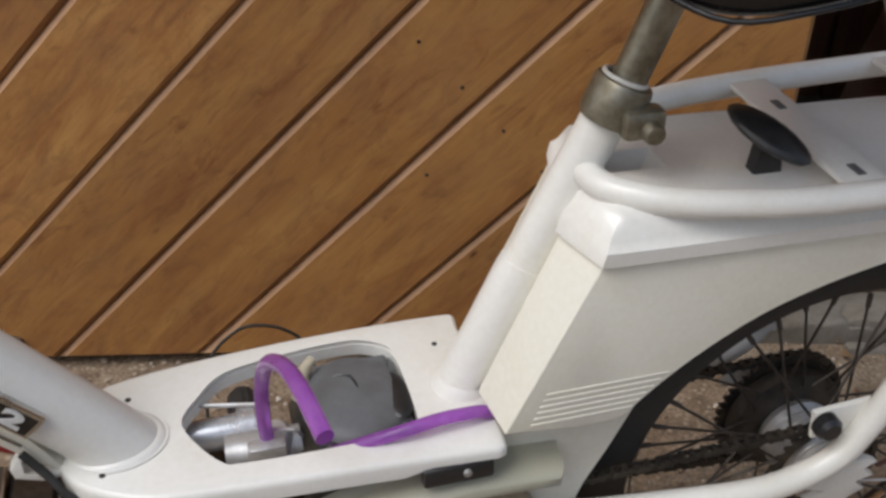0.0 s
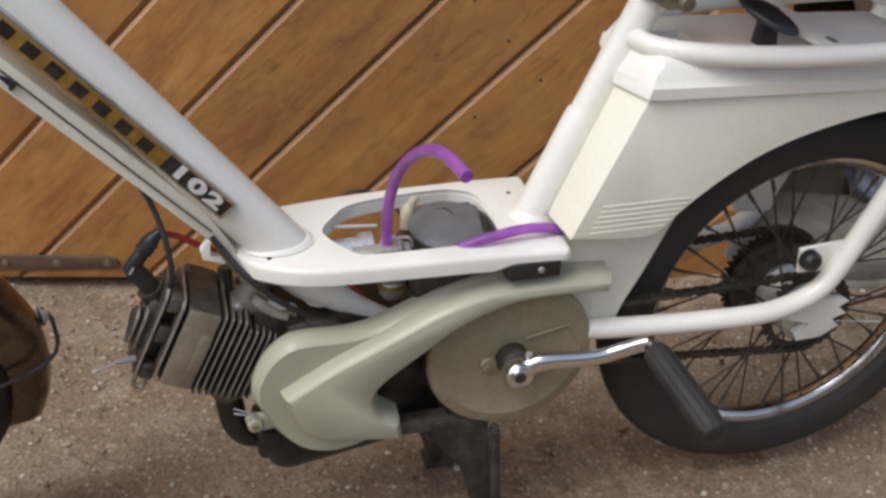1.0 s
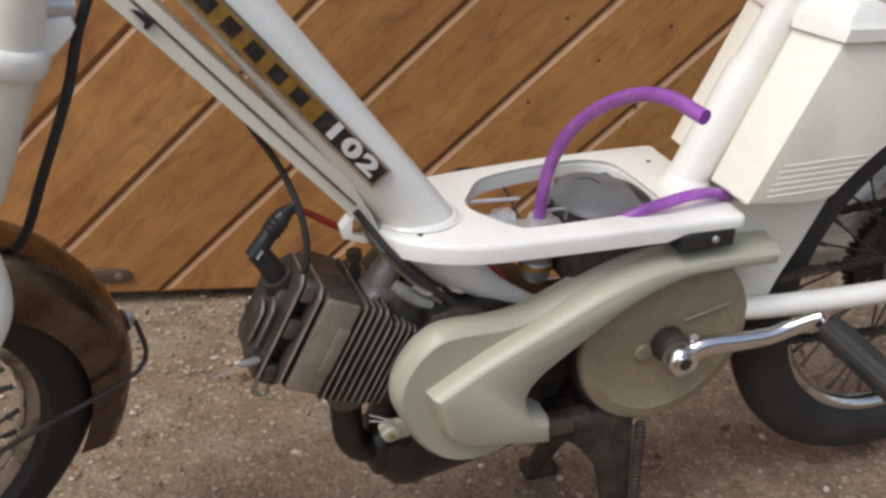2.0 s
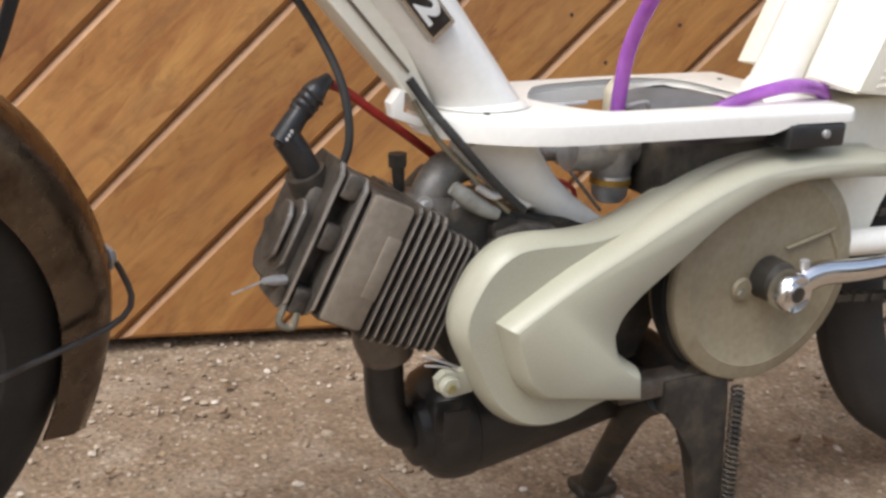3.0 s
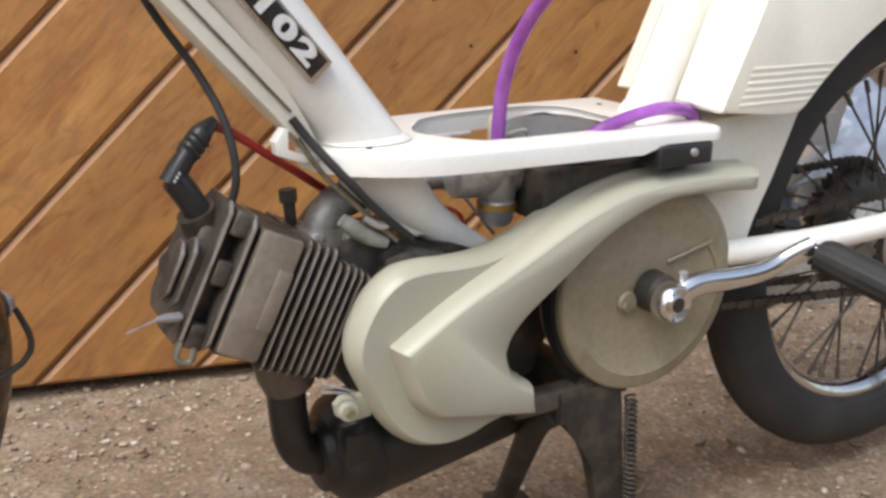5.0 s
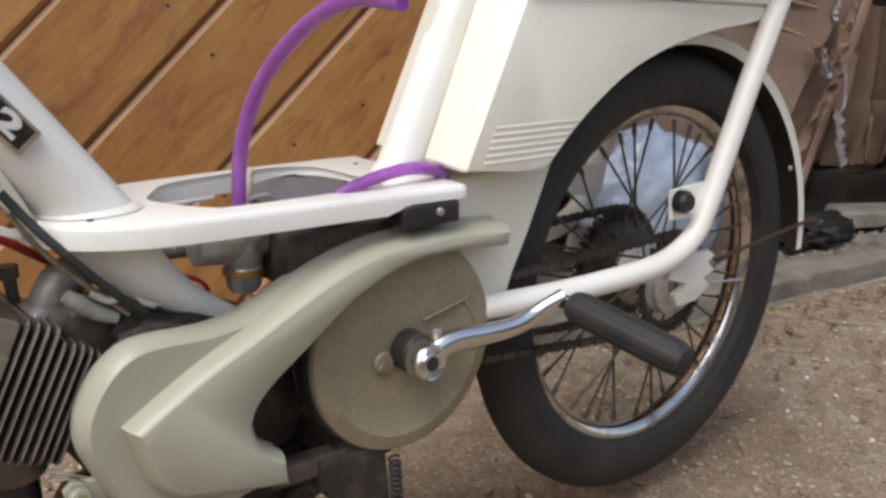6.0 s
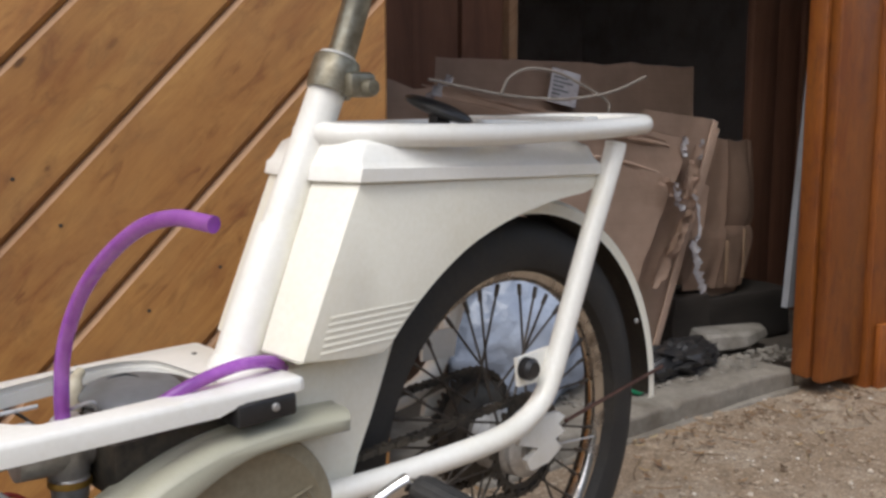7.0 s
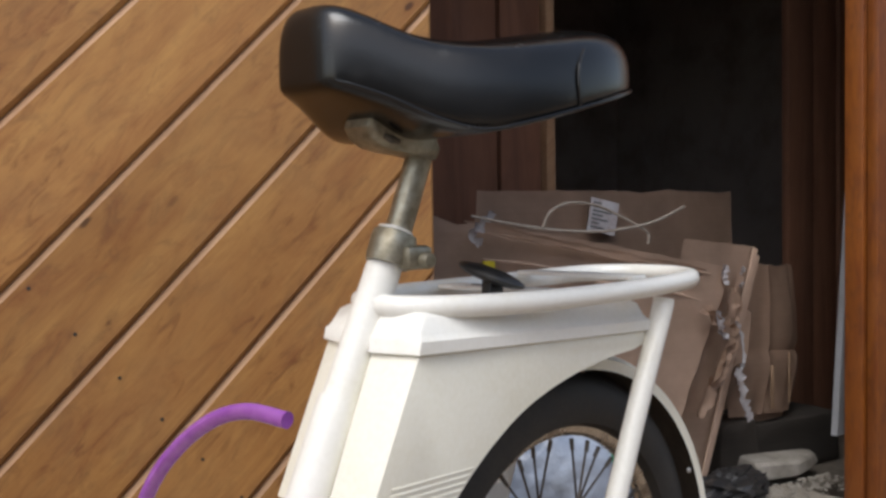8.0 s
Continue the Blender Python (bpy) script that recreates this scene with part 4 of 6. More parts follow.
# spark plug and its angled cap
collar = tube([(-0.418, 0.012, 0.434), (-0.425, 0.010, 0.449)], [0.0175, 0.0165], 20, smooth=False)
part("plug_seat", collar, GREASE, moped)
cap = tube([(-0.420, 0.010, 0.442), (-0.431, 0.008, 0.463), (-0.441, 0.008, 0.478)], [0.0110, 0.0115, 0.0112], 18, 4)
merge(cap, tube([(-0.4445, 0.008, 0.474), (-0.435, 0.009, 0.488), (-0.427, 0.010, 0.498)], [0.0100, 0.0090, 0.0080], 18, 4))
merge(cap, tube([(-0.430, 0.010, 0.495), (-0.426, 0.011, 0.499), (-0.416, 0.012, 0.511), (-0.410, 0.013, 0.516), (-0.403, 0.014, 0.521)], [0.0090, 0.0098, 0.0092, 0.0068, 0.0048], 16, 4))
for u in (0.25, 0.5, 0.75):
    p = Vector((-0.430, 0.010, 0.495)).lerp(Vector((-0.414, 0.012, 0.512)), u)
    merge(cap, tube([p - Vector((0.0012, 0, 0.0013)), p, p + Vector((0.0012, 0, 0.0013))], [0.0094, 0.0108, 0.0094], 16, smooth=False))
capob = part("plug_cap", cap, PLASTIC, moped, "black angled spark plug cap")
for i in range(3):
    part("lettering_bar", box(-0.4445 + i * 0.002, -0.443 + i * 0.002, -0.0055, -0.003, 0.478 + i * 0.0028, 0.480 + i * 0.0028, 0.0), LETTER, capob)
part("plug_lead", tube([(-0.408, 0.014, 0.517), (-0.39, 0.018, 0.510), (-0.36, 0.022, 0.489), (-0.328, 0.03, 0.467), (-0.29, 0.045, 0.44)], 0.0038, 10, 5), RED, moped, "red ignition lead")
part("cable", tube([(-0.462, 0.04, 0.645), (-0.438, 0.034, 0.60), (-0.414, 0.02, 0.56), (-0.401, -0.005, 0.521), (-0.398, -0.016, 0.48), (-0.406, -0.012, 0.45), (-0.418, 0.0, 0.425)], 0.0034, 10, 6), RUBBER, moped, "black decompressor cable")
# crankcase, intake, carburettor, air box
MANIFOLD = worn("manifold_alloy", (0.30, 0.29, 0.27), (0.10, 0.085, 0.07), 0.45, 0.6, scale=34, amount=(0.42, 0.72), bump=0.5, grain=240)
case = prism([(-0.325, 0.31), (-0.31, 0.40), (-0.285, 0.425), (-0.25, 0.40), (-0.2, 0.40), (-0.15, 0.38), (-0.10, 0.36), (-0.075, 0.30), (-0.10, 0.245), (-0.18, 0.225), (-0.26, 0.24), (-0.30, 0.27)], -0.02, 0.11, 0.008, 2, back=0.02)
case_ob = part("crankcase", case, GREASE, moped, "oily dark engine crankcase")
part("intake_manifold", tube([(-0.314, 0.022, 0.398), (-0.309, 0.020, 0.420), (-0.298, 0.020, 0.436), (-0.278, 0.024, 0.441), (-0.255, 0.034, 0.445), (-0.228, 0.039, 0.448)], [0.0165, 0.0170, 0.0165, 0.0160, 0.0150, 0.0145], 20, 5), MANIFOLD, case_ob, "dull grey cast intake manifold")
part("manifold_flange", prism([(-0.338, 0.408), (-0.334, 0.420), (-0.300, 0.418), (-0.284, 0.410), (-0.288, 0.400), (-0.332, 0.398)], -0.004, 0.040, 0.003), MANIFOLD, case_ob)
for x, z in ((-0.327, 0.416), (-0.293, 0.412)):
    bolt(case_ob, (x, -0.004, z), 0.0052, 0.006, ALLOYL)
part("cable_stop", tube([(-0.309, -0.020, 0.434), (-0.298, -0.023, 0.425), (-0.284, -0.027, 0.416), (-0.271, -0.030, 0.410)], [0.0060, 0.0082, 0.0072, 0.0050], 16, 5), worn("milky_nylon", (0.24, 0.24, 0.215), (0.13, 0.12, 0.10), 0.4, scale=50), case_ob, "milky plastic cable stop")
part("cable_clamp", tube([(-0.292, -0.030, 0.436), (-0.279, -0.034, 0.428), (-0.268, -0.036, 0.430), (-0.262, -0.034, 0.422)], 0.0035, 10, 5), ALLOYL, case_ob)
part("casting_lug", lathe([(0, -0.03), (0.012, -0.03), (0.014, -0.026), (0.014, -0.01), (0, -0.01)], 20, -0.262, 0.395), GREASE, case_ob)
part("casting_lug", prism([(-0.272, 0.396), (-0.245, 0.402), (-0.214, 0.394), (-0.2, 0.375), (-0.25, 0.366), (-0.275, 0.378)], -0.034, 0.0, 0.005), ALLOY, case_ob)
bolt(case_ob, (-0.238, -0.035, 0.386), 0.005, 0.004, STEEL)
stud = tube([(-0.334, 0.03, 0.415), (-0.337, 0.028, 0.440), (-0.338, 0.028, 0.452)], [0.0050, 0.0055, 0.0050], 12, 3)
merge(stud, tube([(-0.3372, 0.028, 0.442), (-0.3380, 0.028, 0.453)], 0.0085, 6, smooth=False))
part("stud", stud, GREASE, case_ob)
intake = lathe([(0, 0), (0.0155, 0), (0.0165, 0.006), (0.0170, 0.066), (0.0215, 0.068), (0.0215, 0.084), (0.018, 0.086), (0, 0.086)], 28)
intake.transform(pose(-0.238, 0.040, 0.449, 0, 0, -90))
part("intake_pipe", intake, PIPE, moped, "bright alloy intake pipe")
carb = lathe([(0, -0.035), (0.012, -0.035), (0.016, -0.03), (0.018, -0.012), (0.0165, -0.010), (0.018, -0.008), (0.019, 0.008), (0.02, 0.02), (0.017, 0.03), (0.014, 0.042), (0.010, 0.046), (0, 0.046)], 24)
carb.transform(pose(-0.138, 0.0, 0.437, 90, 0, 0))
merge(carb, tube([(-0.185, 0.005, 0.452), (-0.15, 0.003, 0.452), (-0.115, 0.003, 0.452)], [0.020, 0.022, 0.02], 20, 3))
merge(carb, box(-0.165, -0.13, -0.028, -0.012, 0.455, 0.485, 0.003))
carb_ob = part("carburettor", carb, ALLOYL, moped, "small grey carburettor")
part("clip", lathe([(0.0185, -0.003), (0.0195, -0.003), (0.0195, 0.003), (0.0185, 0.003)], 24), GOLD, carb_ob).matrix_local = pose(-0.138, 0.0, 0.422, 90, 0, 0)
part("tickler", tube([(-0.108, 0.050, 0.468), (-0.106, 0.052, 0.490), (-0.100, 0.058, 0.497), (-0.092, 0.066, 0.500)], [0.0085, 0.0090, 0.0055, 0.0050], 14, 4), worn("pale_fitting", (0.5, 0.45, 0.33), (0.3, 0.25, 0.18), 0.5), carb_ob)
part("cable", rod((-0.24, 0.06, 0.478), (-0.15, 0.03, 0.487), 0.0022, 8), ALLOYL, carb_ob)
part("cable", tube([(-0.14, -0.01, 0.49), (-0.122, -0.02, 0.495), (-0.115, -0.012, 0.478)], 0.002, 8, 5), ALLOYL, carb_ob)
airbox = plan_loft([(0.405, [(-0.090, -0.026), (-0.02, -0.026), (-0.02, 0.07), (-0.090, 0.07)]), (0.43, [(-0.098, -0.029), (-0.01, -0.029), (-0.01, 0.078), (-0.098, 0.078)]), (0.475, [(-0.100, -0.029), (-0.008, -0.029), (-0.008, 0.08), (-0.100, 0.08)]), (0.486, [(-0.094, -0.024), (-0.014, -0.024), (-0.014, 0.074), (-0.094, 0.074)])])
bmesh.ops.bevel(airbox, geom=airbox.edges[:], offset=0.006, segments=2, affect="EDGES", clamp_overlap=True)
abx = part("air_box", airbox, GREYPLASTIC, moped, "grey plastic intake air box")
dome = bmesh.new()
bmesh.ops.create_uvsphere(dome, u_segments=24, v_segments=14, radius=1.0)
dome.transform(pose(-0.060, 0.018, 0.482) @ Matrix.Diagonal((0.052, 0.060, 0.015, 1)))
part("air_dome", dome, GREYPLASTIC, abx)
inlet = bmesh.new()
bmesh.ops.create_uvsphere(inlet, u_segments=20, v_segments=10, radius=1.0)
inlet.transform(pose(-0.020, 0.010, 0.4875, 0, 8, 0) @ Matrix.Diagonal((0.0145, 0.034, 0.0045, 1)))
part("air_inlet", inlet, PLASTIC, abx, "black oval air inlet")
part("air_seam", tube([(-0.104, 0.040, 0.4865), (-0.060, 0.036, 0.4975), (-0.055, -0.030, 0.4885)], 0.0012, 6, 4), PLASTIC, abx)
part("wire", tube([(-0.215, 0.02, 0.41), (-0.195, 0.0, 0.425), (-0.175, 0.0, 0.41), (-0.18, 0.01, 0.385)], 0.0022, 8, 5), RED, moped)
part("cable", tube([(-0.205, 0.09, 0.36), (-0.200, 0.17, 0.400), (-0.187, 0.195, 0.422), (-0.161, 0.20, 0.442), (-0.141, 0.20, 0.447), (-0.113, 0.20, 0.438), (-0.089, 0.195, 0.418), (-0.08, 0.17, 0.395), (-0.08, 0.09, 0.36)], 0.0019, 8, 5), RUBBER, moped, "thin black cable loop")
part("under_bracket", box(-0.12, 0.06, -0.05, 0.06, 0.41, 0.462, 0.006), GREASE, moped)

# ---- exhaust ----
part("exhaust_flange", tube([(-0.352, 0.02, 0.305), (-0.349, 0.021, 0.288), (-0.345, 0.022, 0.272)], [0.028, 0.0275, 0.024], 20, smooth=False), worn("burnt_flange", (0.16, 0.13, 0.10), (0.08, 0.06, 0.045), 0.6, 0.4), moped)
part("exhaust_pipe", tube([(-0.349, 0.022, 0.274), (-0.347, 0.022, 0.240), (-0.342, 0.024, 0.212), (-0.326, 0.027, 0.190), (-0.296, 0.030, 0.184)], 0.0180, 20, 5), EXHAUST, moped, "black exhaust elbow")
muff = lathe([(0, 0), (0.030, 0.0), (0.036, 0.003), (0.038, 0.012), (0.0435, 0.014), (0.052, 0.022), (0.0565, 0.036), (0.0572, 0.050), (0.0558, 0.052), (0.054, 0.09), (0.050, 0.15), (0.043, 0.24), (0.03, 0.30), (0.014, 0.33), (0, 0.33)], 36)
muff.transform(Matrix.Translation((-0.319, 0.034, 0.184)) @ Vector((1, 0.03, 0.055)).to_track_quat("Y", "Z").to_matrix().to_4x4())
silencer = part("silencer", muff, EXHAUST, moped, "black cylindrical exhaust silencer", sharp=30)
for y in (-0.014, 0.004):
    part("clamp_tab", box(-0.314, -0.289, y - 0.022, y - 0.018, 0.205, 0.236, 0.002), EXHAUST, silencer)

# ---- centre stand ----
part("stand_pivot", rod((-0.06, -0.06, 0.235), (-0.06, 0.09, 0.235), 0.018, 18), GREASE, moped)
part("stand_bracket", box(-0.150, -0.01, -0.062, -0.040, 0.222, 0.243, 0.003), ALLOY, moped)
web = prism([(-0.100, 0.240), (-0.022, 0.240), (-0.020, 0.205), (-0.008, 0.076), (0.002, 0.004), (-0.022, 0.004), (-0.040, 0.089), (-0.056, 0.150), (-0.070, 0.182), (-0.082, 0.196), (-0.098, 0.205)], -0.066, -0.046, 0.005, 2, back=0.005)
stand = part("stand_body", web, GREASE, moped, "black iron centre stand")
part("stand_leg", tube([(-0.092, -0.050, 0.215), (-0.086, -0.01, 0.182), (-0.064, 0.05, 0.10), (-0.044, 0.108, 0.012)], [0.015, 0.0155, 0.014, 0.013], 14, 4), GREASE, stand)
part("stand_foot", box(-0.040, 0.012, -0.078, -0.036, 0.001, 0.014, 0.005), GREASE, stand)
part("stand_foot", box(-0.062, -0.012, 0.092, 0.13, 0.001, 0.018, 0.006), GREASE, stand)
coil = [(-0.015 + 0.00006 * i + 0.006 * math.cos(i * 0.9), -0.072 + 0.006 * math.sin(i * 0.9), 0.222 - i * 0.00085) for i in range(210)]
part("stand_spring", tube(coil, 0.0016, 5, 1, smooth=False), GREASE, stand, "black coil spring")

# ---- fuel hoses ----
part("fuel_hose", tube([(-0.145, -0.010, 0.462), (-0.147, -0.013, 0.500), (-0.146, -0.020, 0.545), (-0.142, -0.042, 0.590), (-0.136, -0.076, 0.627), (-0.128, -0.122, 0.658), (-0.121, -0.165, 0.671), (-0.113, -0.209, 0.669)], 0.0067, 16, 7), HOSE, moped, "purple translucent fuel hose with a free end")
part("fuel_hose", tube([(0.088, -0.010, 0.486), (0.074, -0.034, 0.490), (0.060, -0.048, 0.498), (0.042, -0.053, 0.507), (0.008, -0.057, 0.511), (-0.028, -0.059, 0.507), (-0.058, -0.054, 0.497), (-0.080, -0.044, 0.483), (-0.086, -0.032, 0.470), (-0.086, -0.018, 0.462)], 0.0064, 14, 6), HOSE, moped, "purple translucent fuel hose from tank to carburettor")

# ---- saddle and post ----
part("seat_post", tube([(0.158, -0.010, 0.765), (0.173, -0.012, 0.80), (0.200, -0.020, 0.885)], 0.0150, 20, 3), STEEL, moped, "raw steel saddle post")
clampm = Matrix.Translation((0.166, -0.0105, 0.786)) @ Matrix.Rotation(radians(22), 4, "Y") @ Matrix.Rotation(radians(90), 4, "X")
cl = lathe([(0.0205, -0.020), (0.0240, -0.020), (0.0255, -0.012), (0.0255, 0.012), (0.0240, 0.016), (0.018, 0.017), (0.018, 0.0)], 28)
cl.transform(clampm)
merge(cl, box(0.160, 0.196, -0.046, -0.024, 0.762, 0.788, 0.006))
clamp = part("seat_clamp", cl, STEEL, moped, "greenish raw steel seat clamp")
part("clamp_ring", tube([(0.172 + 0.0175 * math.cos(a), -0.0105 + 0.0175 * math.sin(a), 0.8035 - 0.007 * math.cos(a)) for a in (i * math.pi / 8 for i in range(17))], 0.002, 8, 2), WHITE, clamp)
part("clamp_bolt", lathe([(0, -0.056), (0.008, -0.056), (0.0095, -0.052), (0.0095, -0.016), (0, -0.016)], 12, 0.182, 0.772), STEEL, clamp)
bracket = prism([(0.116, 0.930), (0.110, 0.914), (0.117, 0.902), (0.132, 0.893), (0.152, 0.889), (0.175, 0.887), (0.207, 0.881), (0.213, 0.893), (0.206, 0.908), (0.19, 0.928)], -0.046, 0.004, 0.009, 4, back=0.009)
part("saddle_bracket", bracket, STEEL, moped, "bent steel saddle bracket")
part("bracket_slot", tube([(0.128, -0.0455, 0.905), (0.137, -0.0465, 0.901), (0.148, -0.0455, 0.899)], [0.003, 0.0045, 0.003], 12, 3), GREASE, moped)


def saddle():
    """Lofted vinyl cover: (x, half width, crown, shoulder, skirt)."""
    rows = [(0.054, 0.032, 1.008, 0.998, 0.970), (0.057, 0.044, 1.030, 1.010, 0.964), (0.067, 0.054, 1.045, 1.020, 0.958), (0.092, 0.063, 1.050, 1.023, 0.952), (0.135, 0.076, 1.039, 1.011, 0.939), (0.19, 0.092, 1.019, 0.995, 0.918), (0.25, 0.106, 1.013, 0.992, 0.906), (0.31, 0.116, 1.017, 0.998, 0.916), (0.37, 0.122, 1.028, 1.010, 0.930), (0.43, 0.122, 1.041, 1.022, 0.945), (0.475, 0.114, 1.048, 1.028, 0.958), (0.503, 0.098, 1.044, 1.022, 0.966), (0.515, 0.08, 1.028, 1.010, 0.972), (0.520, 0.06, 1.007, 0.997, 0.978)]
    lift = lambda z: 0.80 + (z - 0.80) * 0.955
    ease = lambda x: min(1.0, max(0.0, (x - 0.05) / 0.22)) ** 0.8
    rows = [(x - 1.53 * ease(x) * (0.36 * w + 0.018), (1 + 0.36 * ease(x)) * w, lift(c), lift(s), lift(k)) for x, w, c, s, k in rows]
    bm = bmesh.new()
    rings = []
    for x, w, crown, sh, sk in rows:
        prof = [(-0.9 * w, sk - 0.004), (-w, sk + 0.002), (-w * 1.0, sk + 0.35 * (sh - sk)), (-w * 0.985, sk + 0.7 * (sh - sk)), (-w * 0.93, sh - 0.002), (-w * 0.82, sh + 0.45 * (crown - sh)), (-w * 0.6, crown - 0.003), (-w * 0.3, crown)]
        ring = prof + [(0, crown)] + [(-0.70 * y, z) for y, z in reversed(prof)]
        rings.append([bm.verts.new((x, y + 0.004 - 0.018 * min(1.0, max(0.0, x - 0.05) / 0.15), z)) for y, z in ring])
    for a, b in zip(rings, rings[1:]):
        for i in range(len(a) - 1):
            bm.faces.new((a[i], a[i + 1], b[i + 1], b[i]))
        bm.faces.new((a[-1], a[0], b[0], b[-1]))
    bm.faces.new(rings[0])
    bm.faces.new(rings[-1])
    ob = part("saddle", bm, SADDLE, moped, "black vinyl moped saddle", sharp=70)
    sub = ob.modifiers.new("soft", "SUBSURF")
    sub.levels = sub.render_levels = 2
    for s in (-1,):
        seam = [(x, 0.004 - 0.018 * min(1.0, max(0.0, x - 0.05) / 0.15) + s * (w * (0.99 if s < 0 else 0.69) + 0.001), sk + 0.004) for x, w, crown, sh, sk in rows[2:12]]
        part("piping", tube(seam, 0.0022, 8, 4), SADDLE, ob)
    part("piping", tube([(0.286, -0.1790, 0.932), (0.282, -0.1800, 0.955), (0.286, -0.1780, 0.976), (0.304, -0.170, 0.995), (0.331, -0.156, 1.008), (0.361, -0.133, 1.016)], 0.0016, 8, 6), SADDLE, ob)
    part("saddle_base", box(0.14, 0.27, -0.05, 0.02, 0.912, 0.926, 0.004), PLASTIC, ob)
    return ob


saddle()

# ---- badge on the down tube ----
xa = Vector((0.6534, 0, -0.7570))
ya = Vector((0, -1, 0)).cross(xa)
bc = Vector((-0.329, -0.0295, 0.560)) - xa * 0.155
bm4 = Matrix(((xa.x, ya.x, 0, bc.x), (xa.y, ya.y, -1, bc.y), (xa.z, ya.z, 0, bc.z), (0, 0, 0, 1)))


def slabm(x0, x1, y0, y1, z0, z1, bev):
    b = box(x0, x1, y0, y1, z0, z1, bev)
    b.transform(bm4)
    return b


badge = part("badge", slabm(-0.155, 0.155, -0.0125, 0.0125, -0.006, 0.004, 0.0015), OLDCHROME, moped, "metal badge strip with gold and black fields")
part("gold_field", slabm(-0.152, 0.063, -0.0095, 0.0095, 0.003, 0.0046, 0.0004), GOLD, badge)
part("black_field", slabm(0.063, 0.151, -0.0095, 0.0095, 0.003, 0.0046, 0.0004), INK, badge)
for i in range(7):
    x = -0.143 + i * 0.0285
    part("emblem_bar", slabm(x, x + 0.0165, -0.0065, 0.0065, 0.0042, 0.0051, 0.0), INK, badge, flat=True)
for i, c in enumerate("102"):
    writing(c, LETTER, badge, bm4 @ Matrix.Translation((0.083 + 0.0245 * i, 0.0, 0.0048)), 0.0215, "numeral", 0.0, 1.9)


# ---- front end ----
a_f, l_f = radians(24), radians(19)
fa = Vector((math.cos(a_f), math.sin(a_f), 0))
fn = Vector((-math.sin(a_f) * math.cos(l_f), math.cos(a_f) * math.cos(l_f), math.sin(l_f)))
fu = fa.cross(fn)
FC = Vector((-0.872, 0.004, 0.288))
FM = Matrix(((fa.x, fn.x, fu.x, FC.x), (fa.y, fn.y, fu.y, FC.y), (fa.z, fn.z, fu.z, FC.z), (0, 0, 0, 1)))
front = make_wheel("wheel")
front.matrix_local = FM
fg = lathe([(0.266, -0.044), (0.296, -0.043), (0.312, -0.037), (0.324, -0.022), (0.328, 0.0), (0.324, 0.022), (0.312, 0.037), (0.296, 0.043), (0.266, 0.044), (0.266, 0.042), (0.295, 0.0405), (0.3105, 0.035), (0.3215, 0.021), (0.3255, 0.0), (0.3215, -0.021), (0.3105, -0.035), (0.295, -0.0405), (0.266, -0.042)], 60, arc=(150, -15), closed=True)
fg.transform(FM)
fender = part("mudguard", fg, FENDER, moped, "tarnished chrome front mudguard", sharp=60)
sb = bolt(fender, (0.0, 0.0, 0.0), 0.0085, 0.009, ALLOYL, "stay_bolt")
sb.matrix_local = FM @ Matrix.Translation((0.322, 0.0, 0.075)) @ Matrix.Rotation(radians(90), 4, "Z")
p0 = FM @ Vector((0.335, -0.008, 0.064))
p1 = FM @ Vector((0.312, -0.050, 0.050))
p2 = FM @ Vector((0.02, -0.06, 0.0))
part("mudguard_stay", tube([FM @ Vector((0.330, 0.02, 0.066)), p0, p1, p1 * 0.6 + p2 * 0.4, p2], 0.0028, 8, 5), SPOKE, moped, "thin dull steel mudguard stay")
part("fork_leg", tube([(-0.618, -0.052, 0.78), (-0.638, -0.052, 0.71), (-0.676, -0.052, 0.608), (-0.680, -0.052, 0.598), (-0.708, -0.054, 0.52)], [0.029, 0.029, 0.029, 0.022, 0.021], 20, 4), CREAM, moped, "cream front fork leg")
part("fork_leg", tube([(-0.69, -0.055, 0.535), (-0.76, -0.06, 0.42), (-0.85, -0.065, 0.30)], 0.019, 16, 4), CREAM, moped)
part("fork_leg", tube([(-0.572, 0.07, 0.80), (-0.66, 0.072, 0.60), (-0.76, 0.074, 0.42), (-0.86, 0.07, 0.30)], [0.026, 0.024, 0.02, 0.018], 16, 4), CREAM, moped)
yoke = box(-0.662, -0.612, -0.045, 0.085, 0.694, 0.724, 0.008)
collar = lathe([(0.0295, -0.012), (0.0340, -0.012), (0.0365, -0.009), (0.0370, 0.004), (0.0345, 0.008), (0.0315, 0.010), (0.0295, 0.010)], 36, closed=True)
collar.transform(Matrix.Translation((-0.6375, -0.052, 0.713)) @ Vector((0.29, 0, 1)).to_track_quat("Y", "Z").to_matrix().to_4x4())
merge(yoke, collar)
merge(yoke, prism([(-0.614, 0.704), (-0.612, 0.738), (-0.584, 0.738), (-0.5815, 0.729), (-0.586, 0.721), (-0.600, 0.708)], -0.062, -0.044, 0.004, 2))
part("fork_yoke", yoke, WHITE, moped, "white fork yoke with a rounded collar")
part("cable_ferrule", tube([(-0.612, -0.053, 0.744), (-0.597, -0.053, 0.7445), (-0.580, -0.053, 0.743)], [0.0075, 0.0085, 0.0070], 14, 3), ALLOYL, moped)
part("head_tube", tube([(-0.628, 0.0, 0.70), (-0.640, 0.0, 0.76), (-0.672, 0.004, 0.92)], 0.026, 18, 3), WHITE, moped)
part("fork_link", tube([(-0.690, -0.075, 0.590), (-0.672, -0.078, 0.555), (-0.671, -0.08, 0.51), (-0.689, -0.078, 0.47), (-0.722, -0.076, 0.435)], [0.010, 0.012, 0.013, 0.012, 0.010], 14, 5), WHITE, moped)
